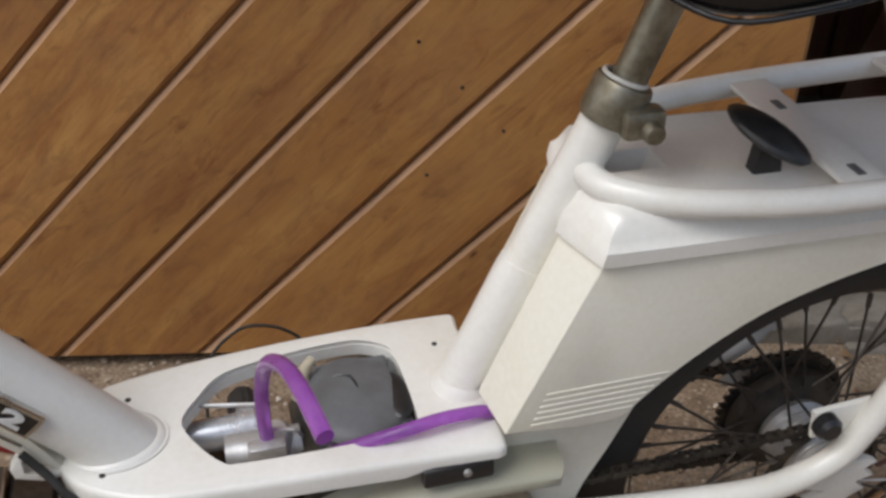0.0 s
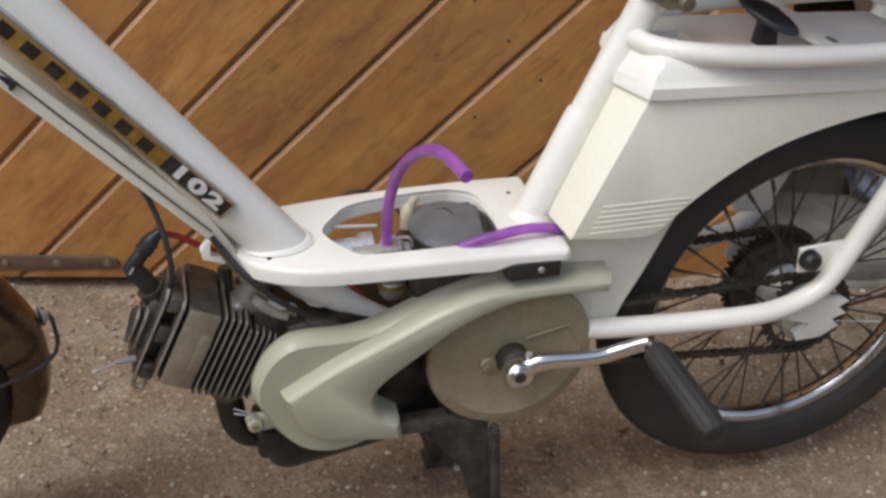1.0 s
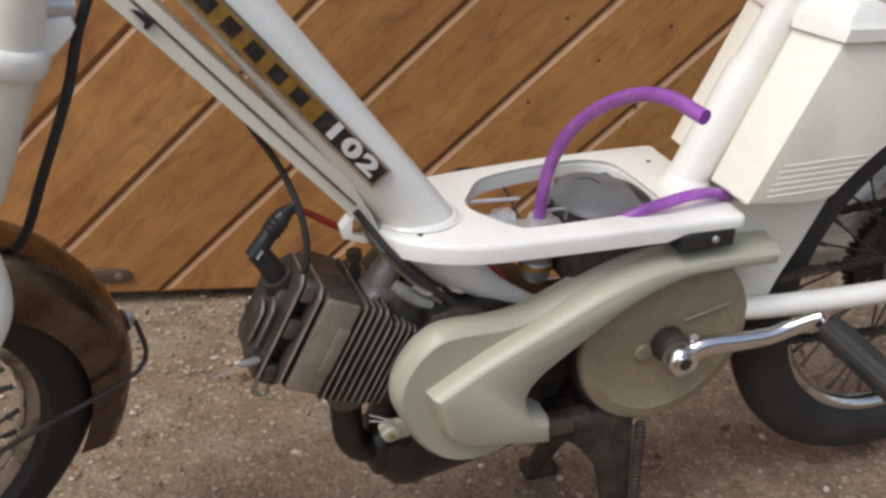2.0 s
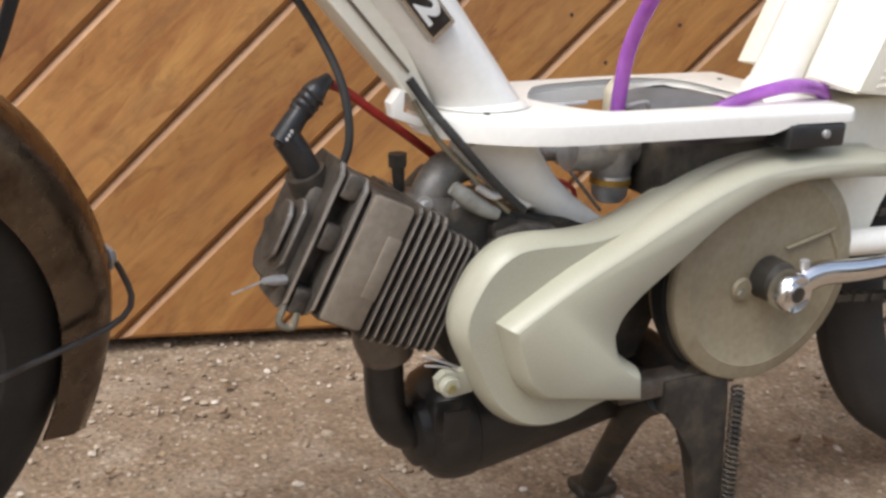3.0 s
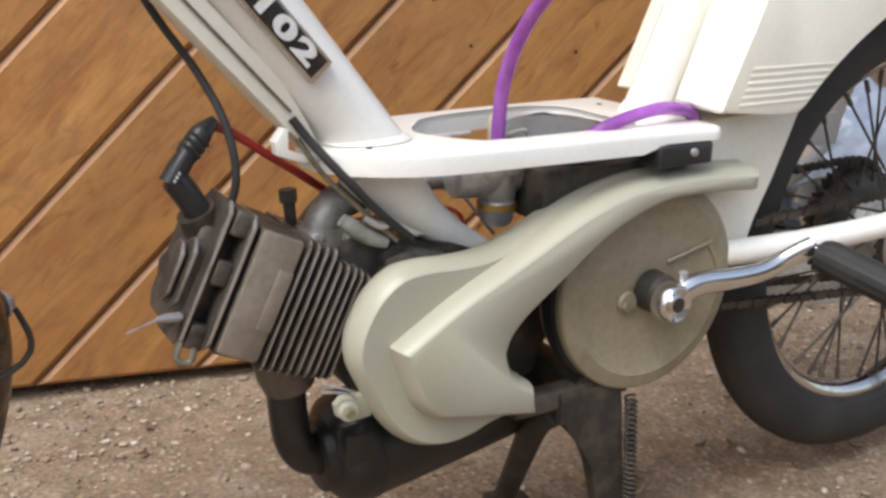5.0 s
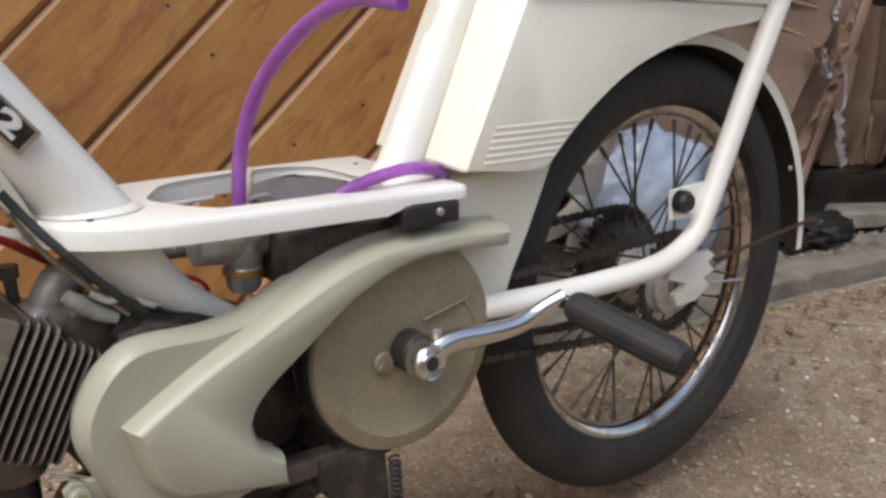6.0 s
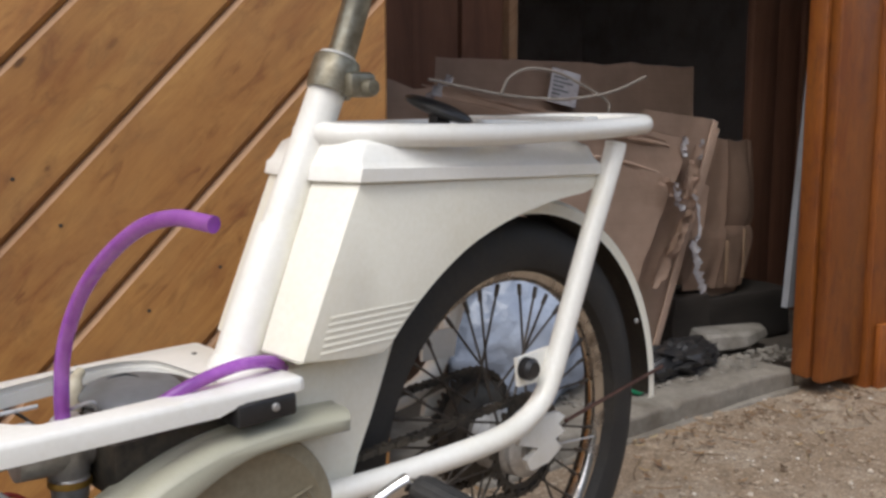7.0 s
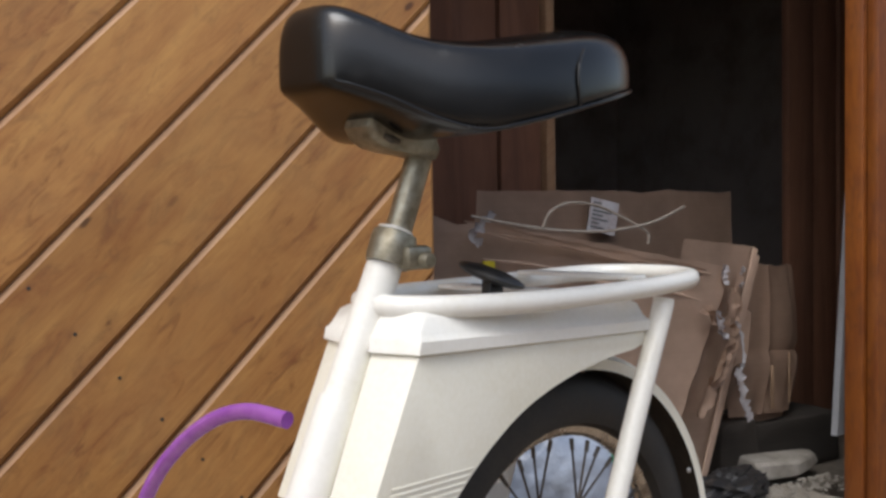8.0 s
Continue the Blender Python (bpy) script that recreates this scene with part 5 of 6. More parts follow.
part("cable", tube([(-0.552, -0.04, 0.79), (-0.564, -0.04, 0.76), (-0.580, -0.04, 0.720), (-0.594, -0.04, 0.672), (-0.622, -0.035, 0.60), (-0.643, -0.025, 0.545), (-0.67, 0.0, 0.505)], 0.0044, 10, 5), RUBBER, moped, "black front brake cable")

# ---- setting ----
DOORY = 0.68


def ramp01(v, a, b):
    t = min(1.0, max(0.0, (v - a) / (b - a)))
    return t * t * (3 - 2 * t)


def lie(x, y):
    """Height of the soil, which dips a little towards the foot of the door."""
    return -0.040 * ramp01(y, 0.30, 0.66) * (1 - ramp01(x, 0.15, 0.60)) + 0.007 * noise.noise(Vector((x * 3, y * 3, 0.3)))


gm = bmesh.new()
NX, NY = 150, 110
for j in range(NY + 1):
    for i in range(NX + 1):
        u, v = i / NX * 2 - 1, j / NY * 2 - 1
        x = 0.4 + 2.2 * u + 40 * u**7
        y = 0.1 + 1.6 * v + 40 * v**7
        z = -0.004 + lie(x, y) + 0.0035 * noise.noise(Vector((x * 14, y * 14, 4)))
        gm.verts.new((x, y, z - (0.03 if y > 0.86 else 0.0)))
gm.verts.ensure_lookup_table()
for j in range(NY):
    for i in range(NX):
        k = j * (NX + 1) + i
        gm.faces.new((gm.verts[k], gm.verts[k + 1], gm.verts[k + NX + 2], gm.verts[k + NX + 1]))
ground = tagged(part("ground", gm, GROUND, sharp=80), "dusty brown soil with fine gravel", "ground", kind="structure")

rng = random.Random(5)
shapes = []
for s in range(6):
    b = bmesh.new()
    bmesh.ops.create_icosphere(b, subdivisions=1, radius=1.0)
    shapes.append(([tuple(v.co * rng.uniform(0.7, 1.15)) for v in b.verts], [[v.index for v in f.verts] for f in b.faces]))
    b.free()
vs, fs = [], []
for i in range(34000):
    x, y = rng.uniform(-1.5, 2.6), rng.uniform(-1.0, 0.74)
    if noise.noise(Vector((x * 2.5, y * 2.5, 9))) < rng.uniform(-0.6, 0.35):
        continue
    r = 0.0010 + 0.0056 * rng.random() ** 5
    pts, faces = shapes[i % 6]
    rot = Matrix.Rotation(rng.uniform(0, 6.3), 3, "Z")
    sx, sy, sz = r * rng.uniform(0.8, 1.5), r, r * rng.uniform(0.4, 0.8)
    base = len(vs)
    for p in pts:
        q = rot @ Vector((p[0] * sx, p[1] * sy, p[2] * sz))
        vs.append((x + q.x, y + q.y, q.z - 0.001 + lie(x, y)))
    fs.extend([[base + k for k in f] for f in faces])
me = bpy.data.meshes.new("gravel")
me.from_pydata(vs, [], fs)
me.materials.append(STONES)
tagged(new("gravel", me), "scattered pale gravel stones on the soil", "gravel", kind="stuff")


def clip_poly(poly, f):
    """Keeps the side of a polygon where f is not negative."""
    out = []
    for p, q in zip(poly, poly[1:] + poly[:1]):
        a, b = f(p), f(q)
        if a >= 0:
            out.append(p)
        if a * b < 0:
            t = a / (a - b)
            out.append((p[0] + t * (q[0] - p[0]), p[1] + t * (q[1] - p[1])))
    return out


X0, X1, Z0, Z1 = -1.05, 0.582, -0.022, 2.05
door = part("door_1", box(X0 + 0.004, X1 - 0.004, DOORY + 0.022, DOORY + 0.055, Z0 + 0.01, Z1, 0.002), DOORWOOD)
tagged(door, "closed garage door leaf of diagonal varnished pine planks", "door", kind="structure")
STEP, FIRST = 0.25, -0.876
k = -14
while True:
    lo = FIRST + k * STEP
    if lo > X1 - Z0:
        break
    k += 1
    gap = 0.0011
    poly = [(X0, Z0), (X1, Z0), (X1, Z1), (X0, Z1)]
    poly = clip_poly(poly, lambda p: (p[0] - p[1]) - (lo + gap))
    poly = clip_poly(poly, lambda p: (lo + STEP - gap) - (p[0] - p[1])) if poly else poly
    if len(poly) < 3:
        continue
    poly = [p for i, p in enumerate(poly) if (Vector(p) - Vector(poly[i - 1])).length > 1e-4]
    board = prism(poly, DOORY, DOORY + 0.023, 0.0085, 1)
    board.normal_update()
    bmesh.ops.recalc_face_normals(board, faces=board.faces[:])
    # Upward chamfers alone get worn raw wood, paler for the light they catch.
    for f in board.faces:
        if -0.9 < f.normal.y < -0.3 and f.normal.z - f.normal.x > 0.7:
            f.material_index = 1
    part("plank", board, DOORWOOD, door, flat=True, second=LITRAWEDGE)
spots = [(0.002 + 0.0645 * i, 0.569 - 0.074 * i) for i in range(-9, 7) if i != 4] + [(0.253, 0.482), (0.012, 0.345), (0.21, 0.335)]
head = disc(0.0032, -0.0008, 0.003, 0, 0, 0.0004, 10)
first = part("nail", head, GREASE, door, "dark nail head")
for i, (x, z) in enumerate(spots):
    ob = first if i == 0 else tagged(new("nail", first.data), "dark nail head")
    ob.parent = door
    ob.location = (x, DOORY, z)
hinge = part("door_hinge", prism([(-0.95, 0.039), (-0.713, 0.035), (-0.697, 0.031), (-0.692, 0.021), (-0.697, 0.011), (-0.713, 0.007), (-0.95, 0.003)], DOORY - 0.006, DOORY - 0.001, 0.002), worn("hinge_iron", (0.13, 0.10, 0.08), (0.20, 0.12, 0.07), 0.55, 0.6, scale=30), door, "weathered iron strap hinge")
for x in (-0.715, -0.815, -0.915):
    bolt(hinge, (x, DOORY - 0.006, 0.021), 0.006, 0.004, STEEL)

outer_wall = part("wall_west", box(-6.0, X0 - 0.03, 0.66, 0.86, -0.05, 3.2, 0.01), worn("render_wall", (0.55, 0.50, 0.42), (0.4, 0.36, 0.3), 0.9, scale=3, bump=0.8))
tagged(outer_wall, "plain rendered wall beside the door", "wall", kind="structure")
lintel = part("trim_1", box(X0, 2.7, 0.66, 0.80, 2.055, 2.35, 0.01), POSTWOOD)
tagged(lintel, "pine beam above the doorway", "beam", kind="structure")
top_wall = part("wall_north", box(X0 - 0.03, 6.0, 0.68, 0.86, 2.35, 3.2, 0.01), bpy.data.materials["render_wall"])
tagged(top_wall, "plain rendered wall above the doorway", "wall", kind="structure")
eastw = part("wall_east", box(2.472, 6.0, 0.68, 0.86, -0.05, 2.35, 0.01), bpy.data.materials["render_wall"])
tagged(eastw, "plain rendered wall beside the doorway", "wall", kind="structure")

post = thing("door_frame", "orange varnished pine door post", "door frame", (1.848, 0.66, 0), 0, kind="structure")
part("post", box(0.0, 0.11, 0.040, 0.097, 0.035, 2.055, 0.007), POSTWOOD, post)
part("moulding", box(0.006, 0.168, 0.0, 0.036, 0.028, 2.055, 0.009), POSTWOOD, post)
part("casing", box(0.172, 0.60, -0.014, 0.095, -0.01, 2.055, 0.009), POSTWOOD, post)
part("plinth", box(0.196, 0.60, -0.037, -0.015, -0.03, 0.17, 0.006), POSTWOOD, post)
white = part("trim_2", prism([(1.880, 0.204), (2.05, 0.206), (2.19, 1.87), (2.022, 1.87)], 0.80, 0.82, 0.003), PLASTER)
tagged(white, "white painted board leaning behind the door post", "trim", kind="structure")

def weathered_slab(sill, top):
    """A concrete slab whose upper front edge is chipped and whose front runs slightly askew."""
    for v in sill.verts:
        p = v.co.copy()
        chip = max(0.0, noise.noise(p * 23) - 0.2) * (p.z > top - 0.015) * (p.y < 0.73)
        slant = 0.10 * max(-0.35, p.x - 1.2) if p.y < 0.80 else 0.0
        v.co += Vector((0, slant + 0.009 * noise.noise(p * 9) + 0.03 * chip, 0.007 * noise.noise(p * 11) - 0.035 * chip))
    return sill


slabs = []
for x0, x1, y0, y1, z1 in ((0.59, 1.872, 0.690, 0.95, 0.048), (0.75, 1.868, 0.664, 0.688, 0.004)):
    sill = box(x0, x1, y0, y1, -0.05, z1, 0.008)
    for cuts, limit in ((5, 0.5), (11, 0.08)):
        bmesh.ops.subdivide_edges(sill, edges=[e for e in sill.edges if e.calc_length() > limit], cuts=cuts, use_grid_fill=True)
    slabs.append(weathered_slab(sill, z1))
threshold = tagged(part("threshold", slabs[0], CONCRETE, sharp=50), "chipped concrete threshold of the doorway", "threshold", kind="structure")
part("lower_step", slabs[1], CONCRETE, threshold)

# Unseen wall added behind the camera to cut low skylight and reflections.
south = part("unseen_wall_south", box(-9.0, 9.0, -6.1, -5.8, -0.05, 2.6, 0.01), worn("unseen_wall", (0.46, 0.44, 0.40), (0.34, 0.32, 0.29), 0.9, scale=2, bump=0.8))
tagged(south, "unseen plain wall behind the camera, added to dim low light and reflections", "wall", kind="structure")

# ---- inside the shed ----
SHEDWALL = worn("shed_wall", (0.33, 0.285, 0.255), (0.19, 0.16, 0.14), 0.9, scale=4, bump=0.8)
fl = part("floor", box(-1.0, 3.6, 0.95, 3.6, -0.06, 0.012, 0.0), worn("shed_floor", (0.13, 0.11, 0.09), (0.07, 0.06, 0.05), 0.9, scale=8, bump=1.0, grain=60))
tagged(fl, "dirty earth floor inside the shed", "floor", kind="structure")
back = tagged(part("wall_back", box(-1.0, 3.6, 3.55, 3.65, 0.0, 3.0, 0.0), SHEDWALL), "dark back wall inside the shed", "wall", kind="structure")
tagged(part("wall_left", box(-1.05, -0.95, 0.87, 3.6, 0.0, 3.0, 0.0), SHEDWALL), "dark side wall inside the shed", "wall", kind="structure")
tagged(part("wall_right", box(3.5, 3.6, 0.87, 3.6, 0.0, 3.0, 0.0), SHEDWALL), "dark side wall inside the shed", "wall", kind="structure")
tagged(part("ceiling", box(-1.05, 3.65, 0.80, 3.65, 2.9, 3.0, 0.0), SHEDWALL), "dark ceiling inside the shed", "ceiling", kind="structure")
bw = thing("board_wall", "dark upright brown boards inside the doorway", "board wall", (0, 0, 0), 0, kind="structure")
xs = [0.766, 0.89, 1.037, 1.191, 1.354, 1.51]
for i, (a, b) in enumerate(zip(xs, xs[1:])):
    part("board", box(a + 0.003, b - 0.003, 1.60 + 0.012 * (i % 2), 1.63 + 0.012 * (i % 2), 0.012, 2.6, 0.003), INNERWOOD, bw)
# Extra narrow board whose pale colour draws the lit edge of the wall.
part("corner_board", box(1.512, 1.545, 1.575, 1.66, 0.012, 2.6, 0.003), LITRAWEDGE, bw, "narrow pale board added for the lit edge of the boards")
for i in range(5):
    part("board", box(2.36 + 0.13 * i, 2.485 + 0.13 * i, 1.36 + 0.01 * (i % 2), 1.39 + 0.01 * (i % 2), 0.012, 2.6, 0.003), INNERWOOD, bw)


def sheet(name, corners, label, material, thick=0.008, seed=0, rough_edge=0.012, bend=0.02, group=""):
    """A flattened carton between four corners: buckled, with ragged edges."""
    a, b, c, d = (Vector(p) for p in corners)
    n = (b - a).cross(d - a).normalized()
    bm = bmesh.new()
    N, M = 18, 14
    grid = []
    for j in range(M + 1):
        row = []
        for i in range(N + 1):
            u, v = i / N, j / M
            e = 1.0 if i in (0, N) or j in (0, M) else 0.0
            p = (a * (1 - u) + b * u) * (1 - v) + (d * (1 - u) + c * u) * v
            p = p + n * bend * noise.noise(Vector((u * 2.3 + seed, v * 2.3, seed)))
            q = noise.noise(Vector((u * 9, v * 9, seed + 5)))
            p = p + ((b - a).normalized() * (i == N) - (b - a).normalized() * (i == 0) + (d - a).normalized() * (j == M)) * rough_edge * q * e
            row.append(bm.verts.new(p))
        grid.append(row)
    for j in range(M):
        for i in range(N):
            bm.faces.new((grid[j][i], grid[j][i + 1], grid[j + 1][i + 1], grid[j + 1][i]))
    bmesh.ops.solidify(bm, geom=bm.faces[:], thickness=thick)
    return tagged(part(name, bm, material, sharp=40), label, "cardboard", group)


G = "flattened cartons"
carton1 = sheet("carton", [(0.927, 1.32, -0.013), (2.037, 1.32, 0.004), (2.089, 1.36, 0.866), (1.116, 1.36, 0.874)], "large flattened brown cardboard carton leaning inside", CARD, seed=1, group=G)
carton2 = sheet("carton", [(1.043, 1.06, 0.026), (1.375, 0.99, 0.030), (1.690, 0.992, 0.655), (0.780, 1.22, 0.828)], "torn brown cardboard carton with a sloping top edge", CARDLIGHT, seed=2, rough_edge=0.02, group=G)
carton3 = sheet("carton", [(1.330, 1.02, 0.030), (1.585, 1.02, 0.030), (1.812, 1.02, 0.706), (1.552, 1.03, 0.736)], "upright flattened cardboard with taped edge", CARDLIGHT, seed=3, rough_edge=0.004, group=G, bend=0.012)
edge = bmesh.new()
for k, (dx, y) in enumerate(((0.0, 1.006), (0.016, 1.014))):
    corners = [(1.566 + dx, 0.032), (1.580 + dx, 0.030), (1.808 + dx, 0.700 - 0.02 * k), (1.790 + dx, 0.703 - 0.02 * k)]
    merge(edge, prism(corners, y - 0.004, y, 0.0012, 1))
part("carton_edge", edge, CARDLIGHT, carton3, "doubled cardboard edge with open flutes")
part("side_flap", prism([(1.760, 0.370), (1.812, 0.384), (1.832, 0.520), (1.786, 0.540), (1.775, 0.450)], 1.046, 1.050, 0.002, 1), CARD, carton3)


def crushed_box(seed):
    """The end of a carton: its side rounds off backwards, is creased across the middle and dented along the folds."""
    bm = bmesh.new()
    cols, rows = 26, 24
    grid = []
    for j in range(rows + 1):
        v = j / rows
        crease = math.exp(-(((v - 0.42) / 0.035) ** 2))
        width = 0.285 + 0.085 * math.sin(math.pi * min(1.0, 0.12 + 0.80 * v)) ** 0.8 - 0.008 * crease
        row = []
        for i in range(cols + 1):
            u = i / cols
            turn = max(0.0, (u - 0.72) / 0.28)
            dent = 0.010 * (math.exp(-(((u - 0.42) / 0.03) ** 2)) - 0.7 * math.exp(-(((u - 0.76) / 0.025) ** 2)))
            wave = 0.016 * noise.noise(Vector((u * 4, v * 3, seed))) + 0.006 * turn * math.sin(19 * u + 8 * v)
            sag = 0.022 * u * (v > 0.99) * noise.noise(Vector((u * 6, 0, seed)))
            row.append(bm.verts.new((1.815 + u * width + 0.02 * v, 1.12 + 0.10 * turn**2 + 0.007 * crease - dent + wave, 0.205 - 0.012 * u + v * (0.455 - 0.02 * u) + sag)))
        grid.append(row)
    for j in range(rows):
        for i in range(cols):
            bm.faces.new((grid[j][i], grid[j][i + 1], grid[j + 1][i + 1], grid[j + 1][i]))
    bmesh.ops.solidify(bm, geom=bm.faces[:], thickness=0.005)
    return bm


carton4 = tagged(part("carton", crushed_box(4.0), CARD, sharp=30), "worn cardboard box with a crumpled side", "cardboard", G)
part("bottom_flap", prism([(1.93, 0.150), (2.07, 0.165), (2.10, 0.205), (1.90, 0.200)], 1.150, 1.155, 0.002, 1), CARD, carton4)
CLEAR = worn("clear_tape", (0.34, 0.23, 0.155), (0.26, 0.17, 0.11), 0.14, scale=30)
for x, w, z0, z1 in ((1.975, 0.014, 0.215, 0.345), (2.052, 0.009, 0.225, 0.375)):
    part("packing_tape", box(x, x + w, 1.103, 1.106, z0, z1, 0.001), CLEAR, carton4, "glossy clear packing tape")


def rag(parent, pts, w, material, seed, name="torn_tape", lift=0.02):
    """A torn strip along points: uneven edges that curl forward, with a few creases."""
    line = catmull(pts, 7)
    bm = bmesh.new()
    rows = []
    for i, p in enumerate(line):
        left, right = (0.62 + 0.75 * noise.noise(Vector((i * 0.53, s, seed * 3.7))) for s in (0.0, 9.0))
        curl = 0.35 + noise.noise(Vector((i * 0.31, 4.0, seed * 2.1)))
        taper = min(1.0, 0.35 + 0.4 * i, 0.35 + 0.4 * (len(line) - 1 - i))
        t = (line[min(i + 1, len(line) - 1)] - line[max(i - 1, 0)]).normalized()
        n = Vector((t.z, 0, -t.x))
        row = []
        for u in (-1.0, -0.6, -0.2, 0.2, 0.6, 1.0):
            reach = u * w * taper * max(0.15, left if u < 0 else right)
            out = lift * curl * abs(u) ** 2 + 0.003 * noise.noise(Vector((i * 0.9, u * 3, seed)))
            row.append(bm.verts.new(p + n * reach + Vector((0, -0.003 - max(-0.001, out), 0))))
        rows.append(row)
    for a, b in zip(rows, rows[1:]):
        for i in range(5):
            bm.faces.new((a[i], a[i + 1], b[i + 1], b[i]))
    bmesh.ops.solidify(bm, geom=bm.faces[:], thickness=0.0018)
    return part(name, bm, material, parent, sharp=35)


# torn layers and tape of the cartons
rag(carton2, [(1.672, 0.978, 0.600), (1.668, 0.976, 0.540), (1.672, 0.974, 0.480), (1.630, 0.972, 0.415), (1.585, 0.970, 0.345), (1.535, 0.970, 0.270)], 0.034, CARDLIGHT, 3, "torn_layer")
rag(carton2, [(1.560, 0.975, 0.560), (1.600, 0.970, 0.520), (1.640, 0.966, 0.490), (1.672, 0.966, 0.500)], 0.026, CARD, 15, "torn_layer")
rag(carton2, [(1.655, 0.966, 0.470), (1.612, 0.962, 0.410), (1.578, 0.960, 0.350)], 0.017, CARD, 14, "torn_layer", 0.035)
rag(carton2, [(1.600, 0.962, 0.545), (1.612, 0.960, 0.505), (1.622, 0.960, 0.470)], 0.017, TAPE, 16)
rag(carton3, [(1.672, 0.995, 0.662), (1.655, 0.99, 0.640), (1.653, 0.985, 0.610)], 0.020, TAPE, 1)
rag(carton3, [(1.735, 0.998, 0.655), (1.728, 0.996, 0.625), (1.720, 0.994, 0.600)], 0.009, TAPE, 31)
rag(carton3, [(1.674, 0.965, 0.512), (1.695, 0.963, 0.462), (1.700, 0.962, 0.410), (1.690, 0.962, 0.380)], 0.010, TAPE, 2, lift=0.01)
rag(carton3, [(1.680, 0.965, 0.385), (1.688, 0.963, 0.345), (1.695, 0.962, 0.310), (1.712, 0.962, 0.270), (1.728, 0.962, 0.238)], 0.021, TAPE, 7, lift=0.012)
rag(carton3, [(1.700, 0.985, 0.640), (1.690, 0.980, 0.570), (1.682, 0.975, 0.510)], 0.024, CARD, 12, "torn_layer", 0.012)
rag(carton2, [(0.974, 1.08, 0.813), (0.936, 1.08, 0.789), (0.913, 1.08, 0.760), (0.931, 1.08, 0.735)], 0.017, TAPE, 5)
rag(carton2, [(0.915, 1.115, 0.795), (1.133, 1.085, 0.745), (1.360, 1.035, 0.694), (1.585, 0.985, 0.650)], 0.012, CARD, 18, "torn_layer", 0.008)
tilt = Matrix.Translation((1.523, 1.322, 0.7945)) @ Matrix.Rotation(radians(11), 4, "Y")
paper = box(-0.052, 0.052, 0.0, 0.004, -0.0485, 0.0485, 0.0)
paper.transform(tilt)
lab = part("paper_label", paper, TAPE, carton1, "white printed label")
for i in range(7):
    bar = box(-0.044, -0.044 + 0.030 + 0.052 * ((i * 7) % 5) / 5, -0.0025, -0.0005, 0.034 - i * 0.0118, 0.0385 - i * 0.0118, 0.0)
    bar.transform(tilt)
    part("print_bar", bar, GREYPLASTIC, lab)
for z0, z1, dz in ((0.770, 0.640, 0.0), (0.700, 0.560, 0.012)):
    ridge = [(0.98 + 0.16 * i, 1.135 - 0.034 * i, z0 + (z1 - z0) * i / 4 + dz * (i % 2)) for i in range(5)]
    part("fold", tube(ridge, [0.002, 0.004, 0.0035, 0.004, 0.002], 6, 4), CARDLIGHT, carton2)
wire = thing("wire_loop", "pale plastic-covered wire lying over the cartons", "wire")
part("wire_strand", tube([(0.903, 1.06, 0.807), (1.007, 1.06, 0.788), (1.117, 1.05, 0.771), (1.228, 1.05, 0.763), (1.311, 1.05, 0.762), (1.445, 1.04, 0.780), (1.566, 1.04, 0.821)], 0.0036, 8, 5), WIRE, wire)
part("wire_strand", tube([(1.102, 1.05, 0.773), (1.118, 1.045, 0.809), (1.155, 1.045, 0.830), (1.199, 1.045, 0.836), (1.256, 1.045, 0.830), (1.311, 1.045, 0.814), (1.400, 1.045, 0.776), (1.441, 1.045, 0.753), (1.442, 1.045, 0.726)], 0.0036, 8, 5), WIRE, wire)
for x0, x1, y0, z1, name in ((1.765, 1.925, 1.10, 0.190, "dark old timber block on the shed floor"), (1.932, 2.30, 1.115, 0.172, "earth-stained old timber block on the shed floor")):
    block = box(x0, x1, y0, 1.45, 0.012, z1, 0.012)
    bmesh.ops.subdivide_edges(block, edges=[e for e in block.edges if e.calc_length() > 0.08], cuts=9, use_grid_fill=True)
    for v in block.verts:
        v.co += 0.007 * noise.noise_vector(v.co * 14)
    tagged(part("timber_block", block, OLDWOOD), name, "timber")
stone = bmesh.new()
for p in ((1.785, 0.985, 0.05), (1.93, 0.965, 0.048), (2.10, 1.03, 0.05), (1.80, 1.09, 0.05), (1.795, 0.99, 0.100), (1.935, 0.972, 0.090), (2.08, 1.03, 0.082), (2.11, 1.08, 0.086), (1.82, 1.085, 0.104)):
    stone.verts.new(p)
bmesh.ops.convex_hull(stone, input=stone.verts[:])
bmesh.ops.bevel(stone, geom=stone.edges[:], offset=0.006, segments=1, affect="EDGES")
tagged(part("stone_block", stone, BROKEN, sharp=25), "pale broken concrete block", "concrete block")
litter_bag = bmesh.new()
bmesh.ops.create_icosphere(litter_bag, subdivisions=4, radius=1.0)
for v in litter_bag.verts:
    p = v.co.copy()
    f = 1 + 0.5 * noise.noise(p * 1.9 + Vector((7, 2, 5))) + 0.25 * noise.noise(p * 5.5) + 0.10 * noise.noise(p * 12)
    v.co = Vector((p.x * 0.15 * f, p.y * 0.075 * f, max(-0.03, p.z * 0.046 * f)))
litter_bag.transform(pose(1.60, 0.925, 0.078, rz=14))
tagged(part("black_bag", litter_bag, PLASTIC, sharp=25), "crumpled shiny black plastic bag on the threshold", "plastic bag")
rb = random.Random(11)
vs, fs = [], []
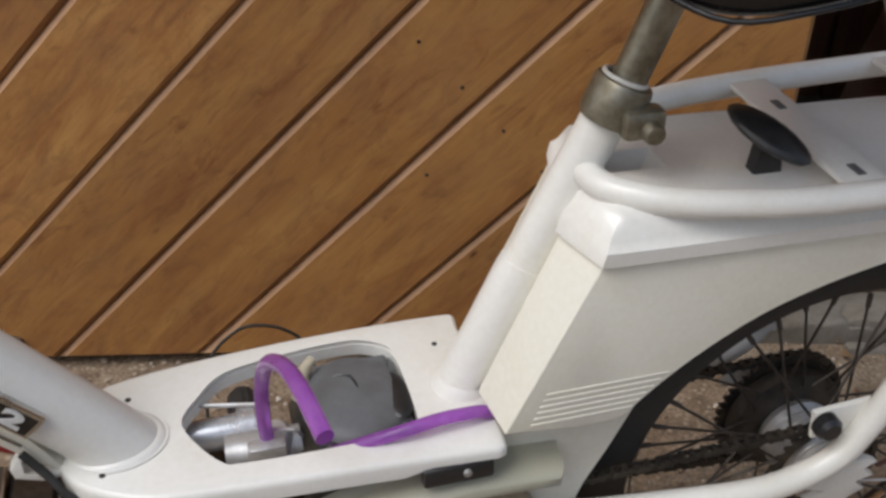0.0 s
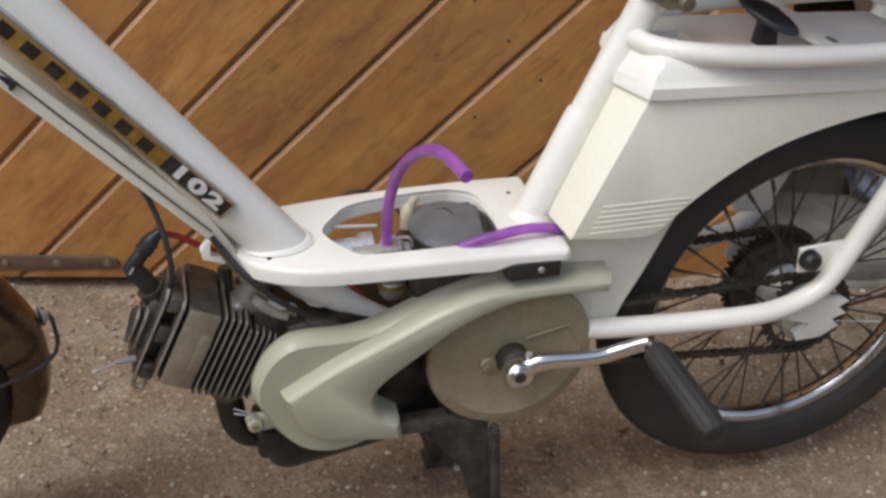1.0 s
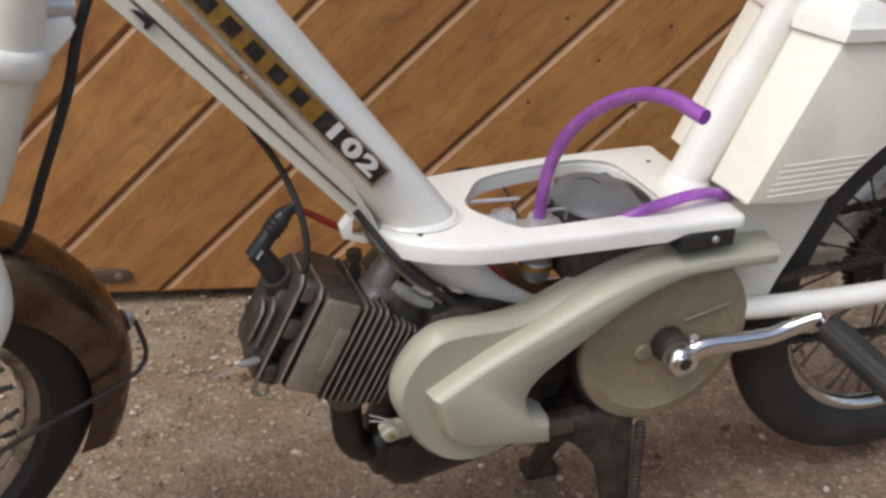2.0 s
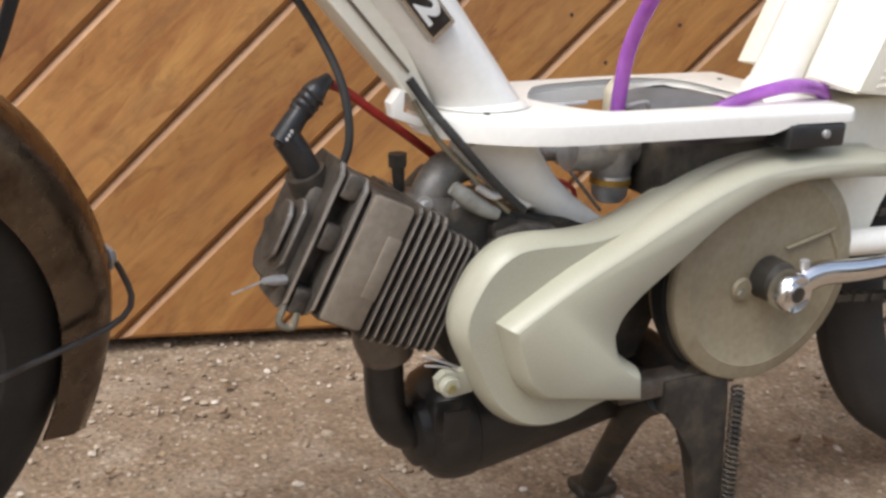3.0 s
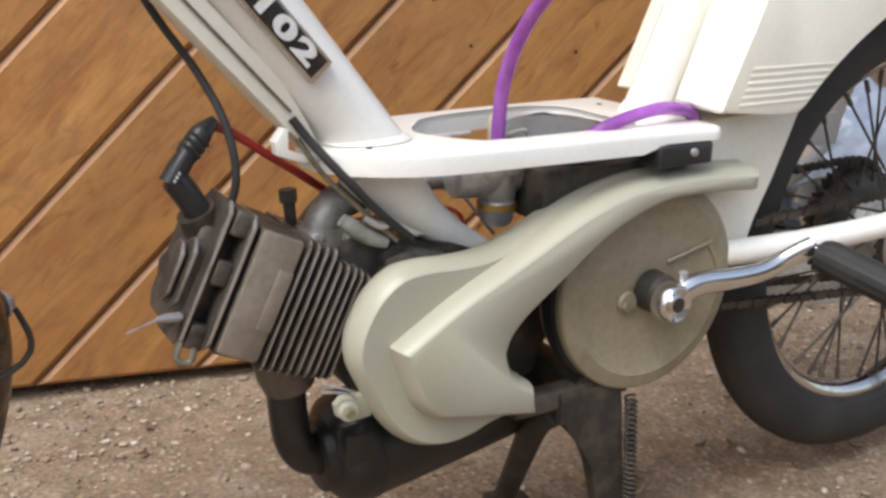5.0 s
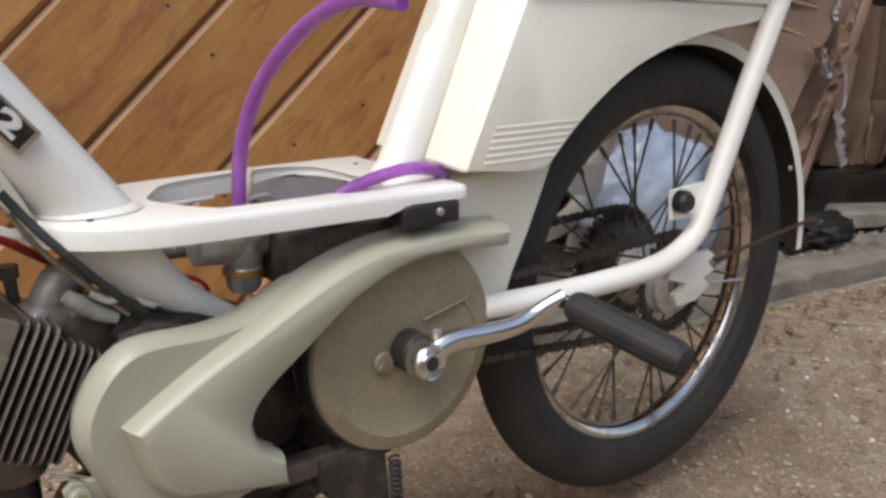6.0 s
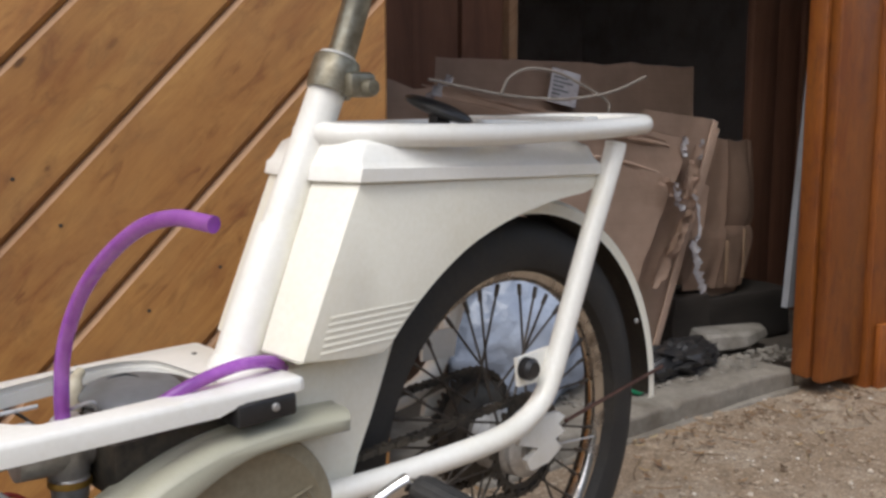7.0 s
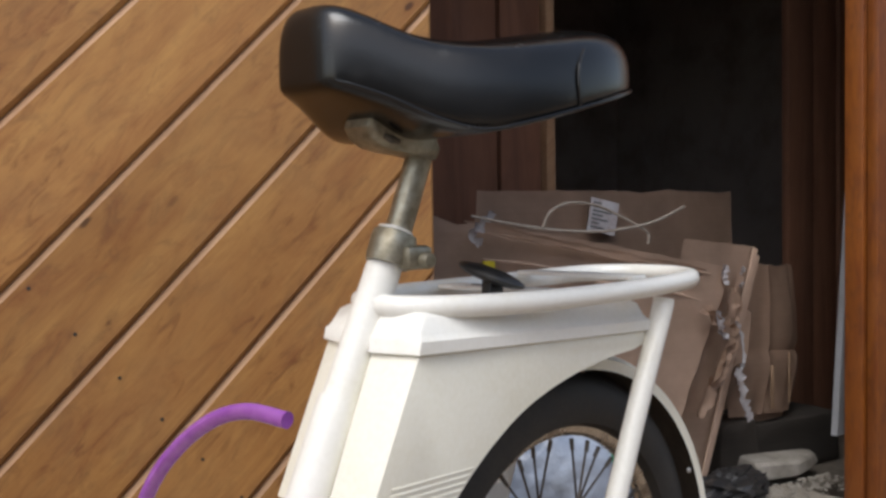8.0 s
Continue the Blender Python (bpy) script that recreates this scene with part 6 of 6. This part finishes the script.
for i in range(1600):
    x, y = rb.uniform(1.148, 2.03), 0.945 - 0.13 * rb.random() ** 1.6
    r = 0.0014 + 0.0065 * rb.random() ** 4
    pts, faces = shapes[i % 6]
    base = len(vs)
    rot = Matrix.Rotation(rb.uniform(0, 6.3), 3, "Z")
    for p in pts:
        q = rot @ Vector((p[0] * r * 1.3, p[1] * r, p[2] * r * 0.7))
        vs.append((x + q.x, y + q.y, 0.048 + q.z + r * 0.3))
    fs.extend([[base + k for k in f] for f in faces])
me = bpy.data.meshes.new("rubble")
me.from_pydata(vs, [], fs)
me.materials.append(RUBBLE)
tagged(new("rubble", me), "loose rubble and crumbs on the threshold", "rubble", kind="stuff")

bag = bmesh.new()
bmesh.ops.create_icosphere(bag, subdivisions=5, radius=1.0)
for v in bag.verts:
    p = v.co.copy()
    f = 1 + 0.22 * noise.noise(p * 1.7 + Vector((3, 1, 2))) + 0.10 * noise.noise(p * 4.5) + 0.04 * noise.noise(p * 11)
    v.co = Vector((p.x * 0.19 * f, p.y * 0.11 * f, max(-0.155, p.z * 0.19 * f * (1.1 - 0.25 * abs(p.x)))))
bag.transform(pose(1.072, 0.93, 0.188))
tagged(part("plastic_bag", bag, BAG, sharp=60), "crumpled milky plastic bag on the threshold", "plastic bag")

tie = bmesh.new()
bmesh.ops.create_uvsphere(tie, u_segments=14, v_segments=8, radius=1.0)
for v in tie.verts:
    v.co *= 1 + 0.25 * noise.noise(v.co * 2.5)
tie.transform(pose(1.144, 0.832, 0.244, 0, 12, -10) @ Matrix.Diagonal((0.034, 0.014, 0.016, 1)))
part("green_tie", tie, GREEN, bpy.data.objects["plastic_bag"], "green plastic tie")
part("yellow_sticker", box(0.990, 1.024, 1.145, 1.15, 0.671, 0.694, 0.0), YELLOW, carton2, "yellow sticker")

rl = random.Random(21)
vs, fs = [], []
for i in range(330):
    x, y, a = rl.uniform(-1.2, 2.3), rl.uniform(-0.75, 0.70), rl.uniform(0, 6.3)
    if i >= 150:
        x, y = rl.uniform(0.95, 2.35), 0.655 - 0.30 * rl.random() ** 2
    ln, wd = rl.uniform(0.004, 0.013), rl.uniform(0.002, 0.007)
    if rl.random() < 0.18:
        ln, wd = rl.uniform(0.02, 0.055), 0.0011
    z0 = 0.004 + lie(x, y)
    base = len(vs)
    for j in range(5):
        u = j / 4 * 2 - 1
        h = wd * max(0.25, 1 - u * u)
        bend = 0.12 * ln * u * u * rl.uniform(0.6, 1.0)
        for q, lift in ((-h, 0.0), (h, 0.0), (0.0, 0.0022)):
            vs.append((x + u * ln * math.cos(a) - (q + bend) * math.sin(a), y + u * ln * math.sin(a) + (q + bend) * math.cos(a), z0 + lift + 0.003 * abs(u)))
    for j in range(4):
        k = base + 3 * j
        fs.extend([[k, k + 3, k + 5, k + 2], [k + 2, k + 5, k + 4, k + 1], [k + 1, k + 4, k + 3, k]])
me = bpy.data.meshes.new("litter")
me.from_pydata(vs, [], fs)
me.materials.append(LITTER)
tagged(new("litter", me), "dry leaf bits and twigs lying on the soil", "litter", kind="stuff")

scrap = bmesh.new()
bmesh.ops.create_icosphere(scrap, subdivisions=3, radius=1.0)
for v in scrap.verts:
    v.co *= 1 + 0.3 * noise.noise(v.co * 2.1 + Vector((4, 0, 1)))
scrap.transform(pose(1.345, 0.806, 0.066, 0, 10, 20) @ Matrix.Diagonal((0.030, 0.016, 0.018, 1)))
tagged(part("plastic_scrap", scrap, GREEN, sharp=50), "crushed green plastic scrap lying on the threshold", "plastic scrap")
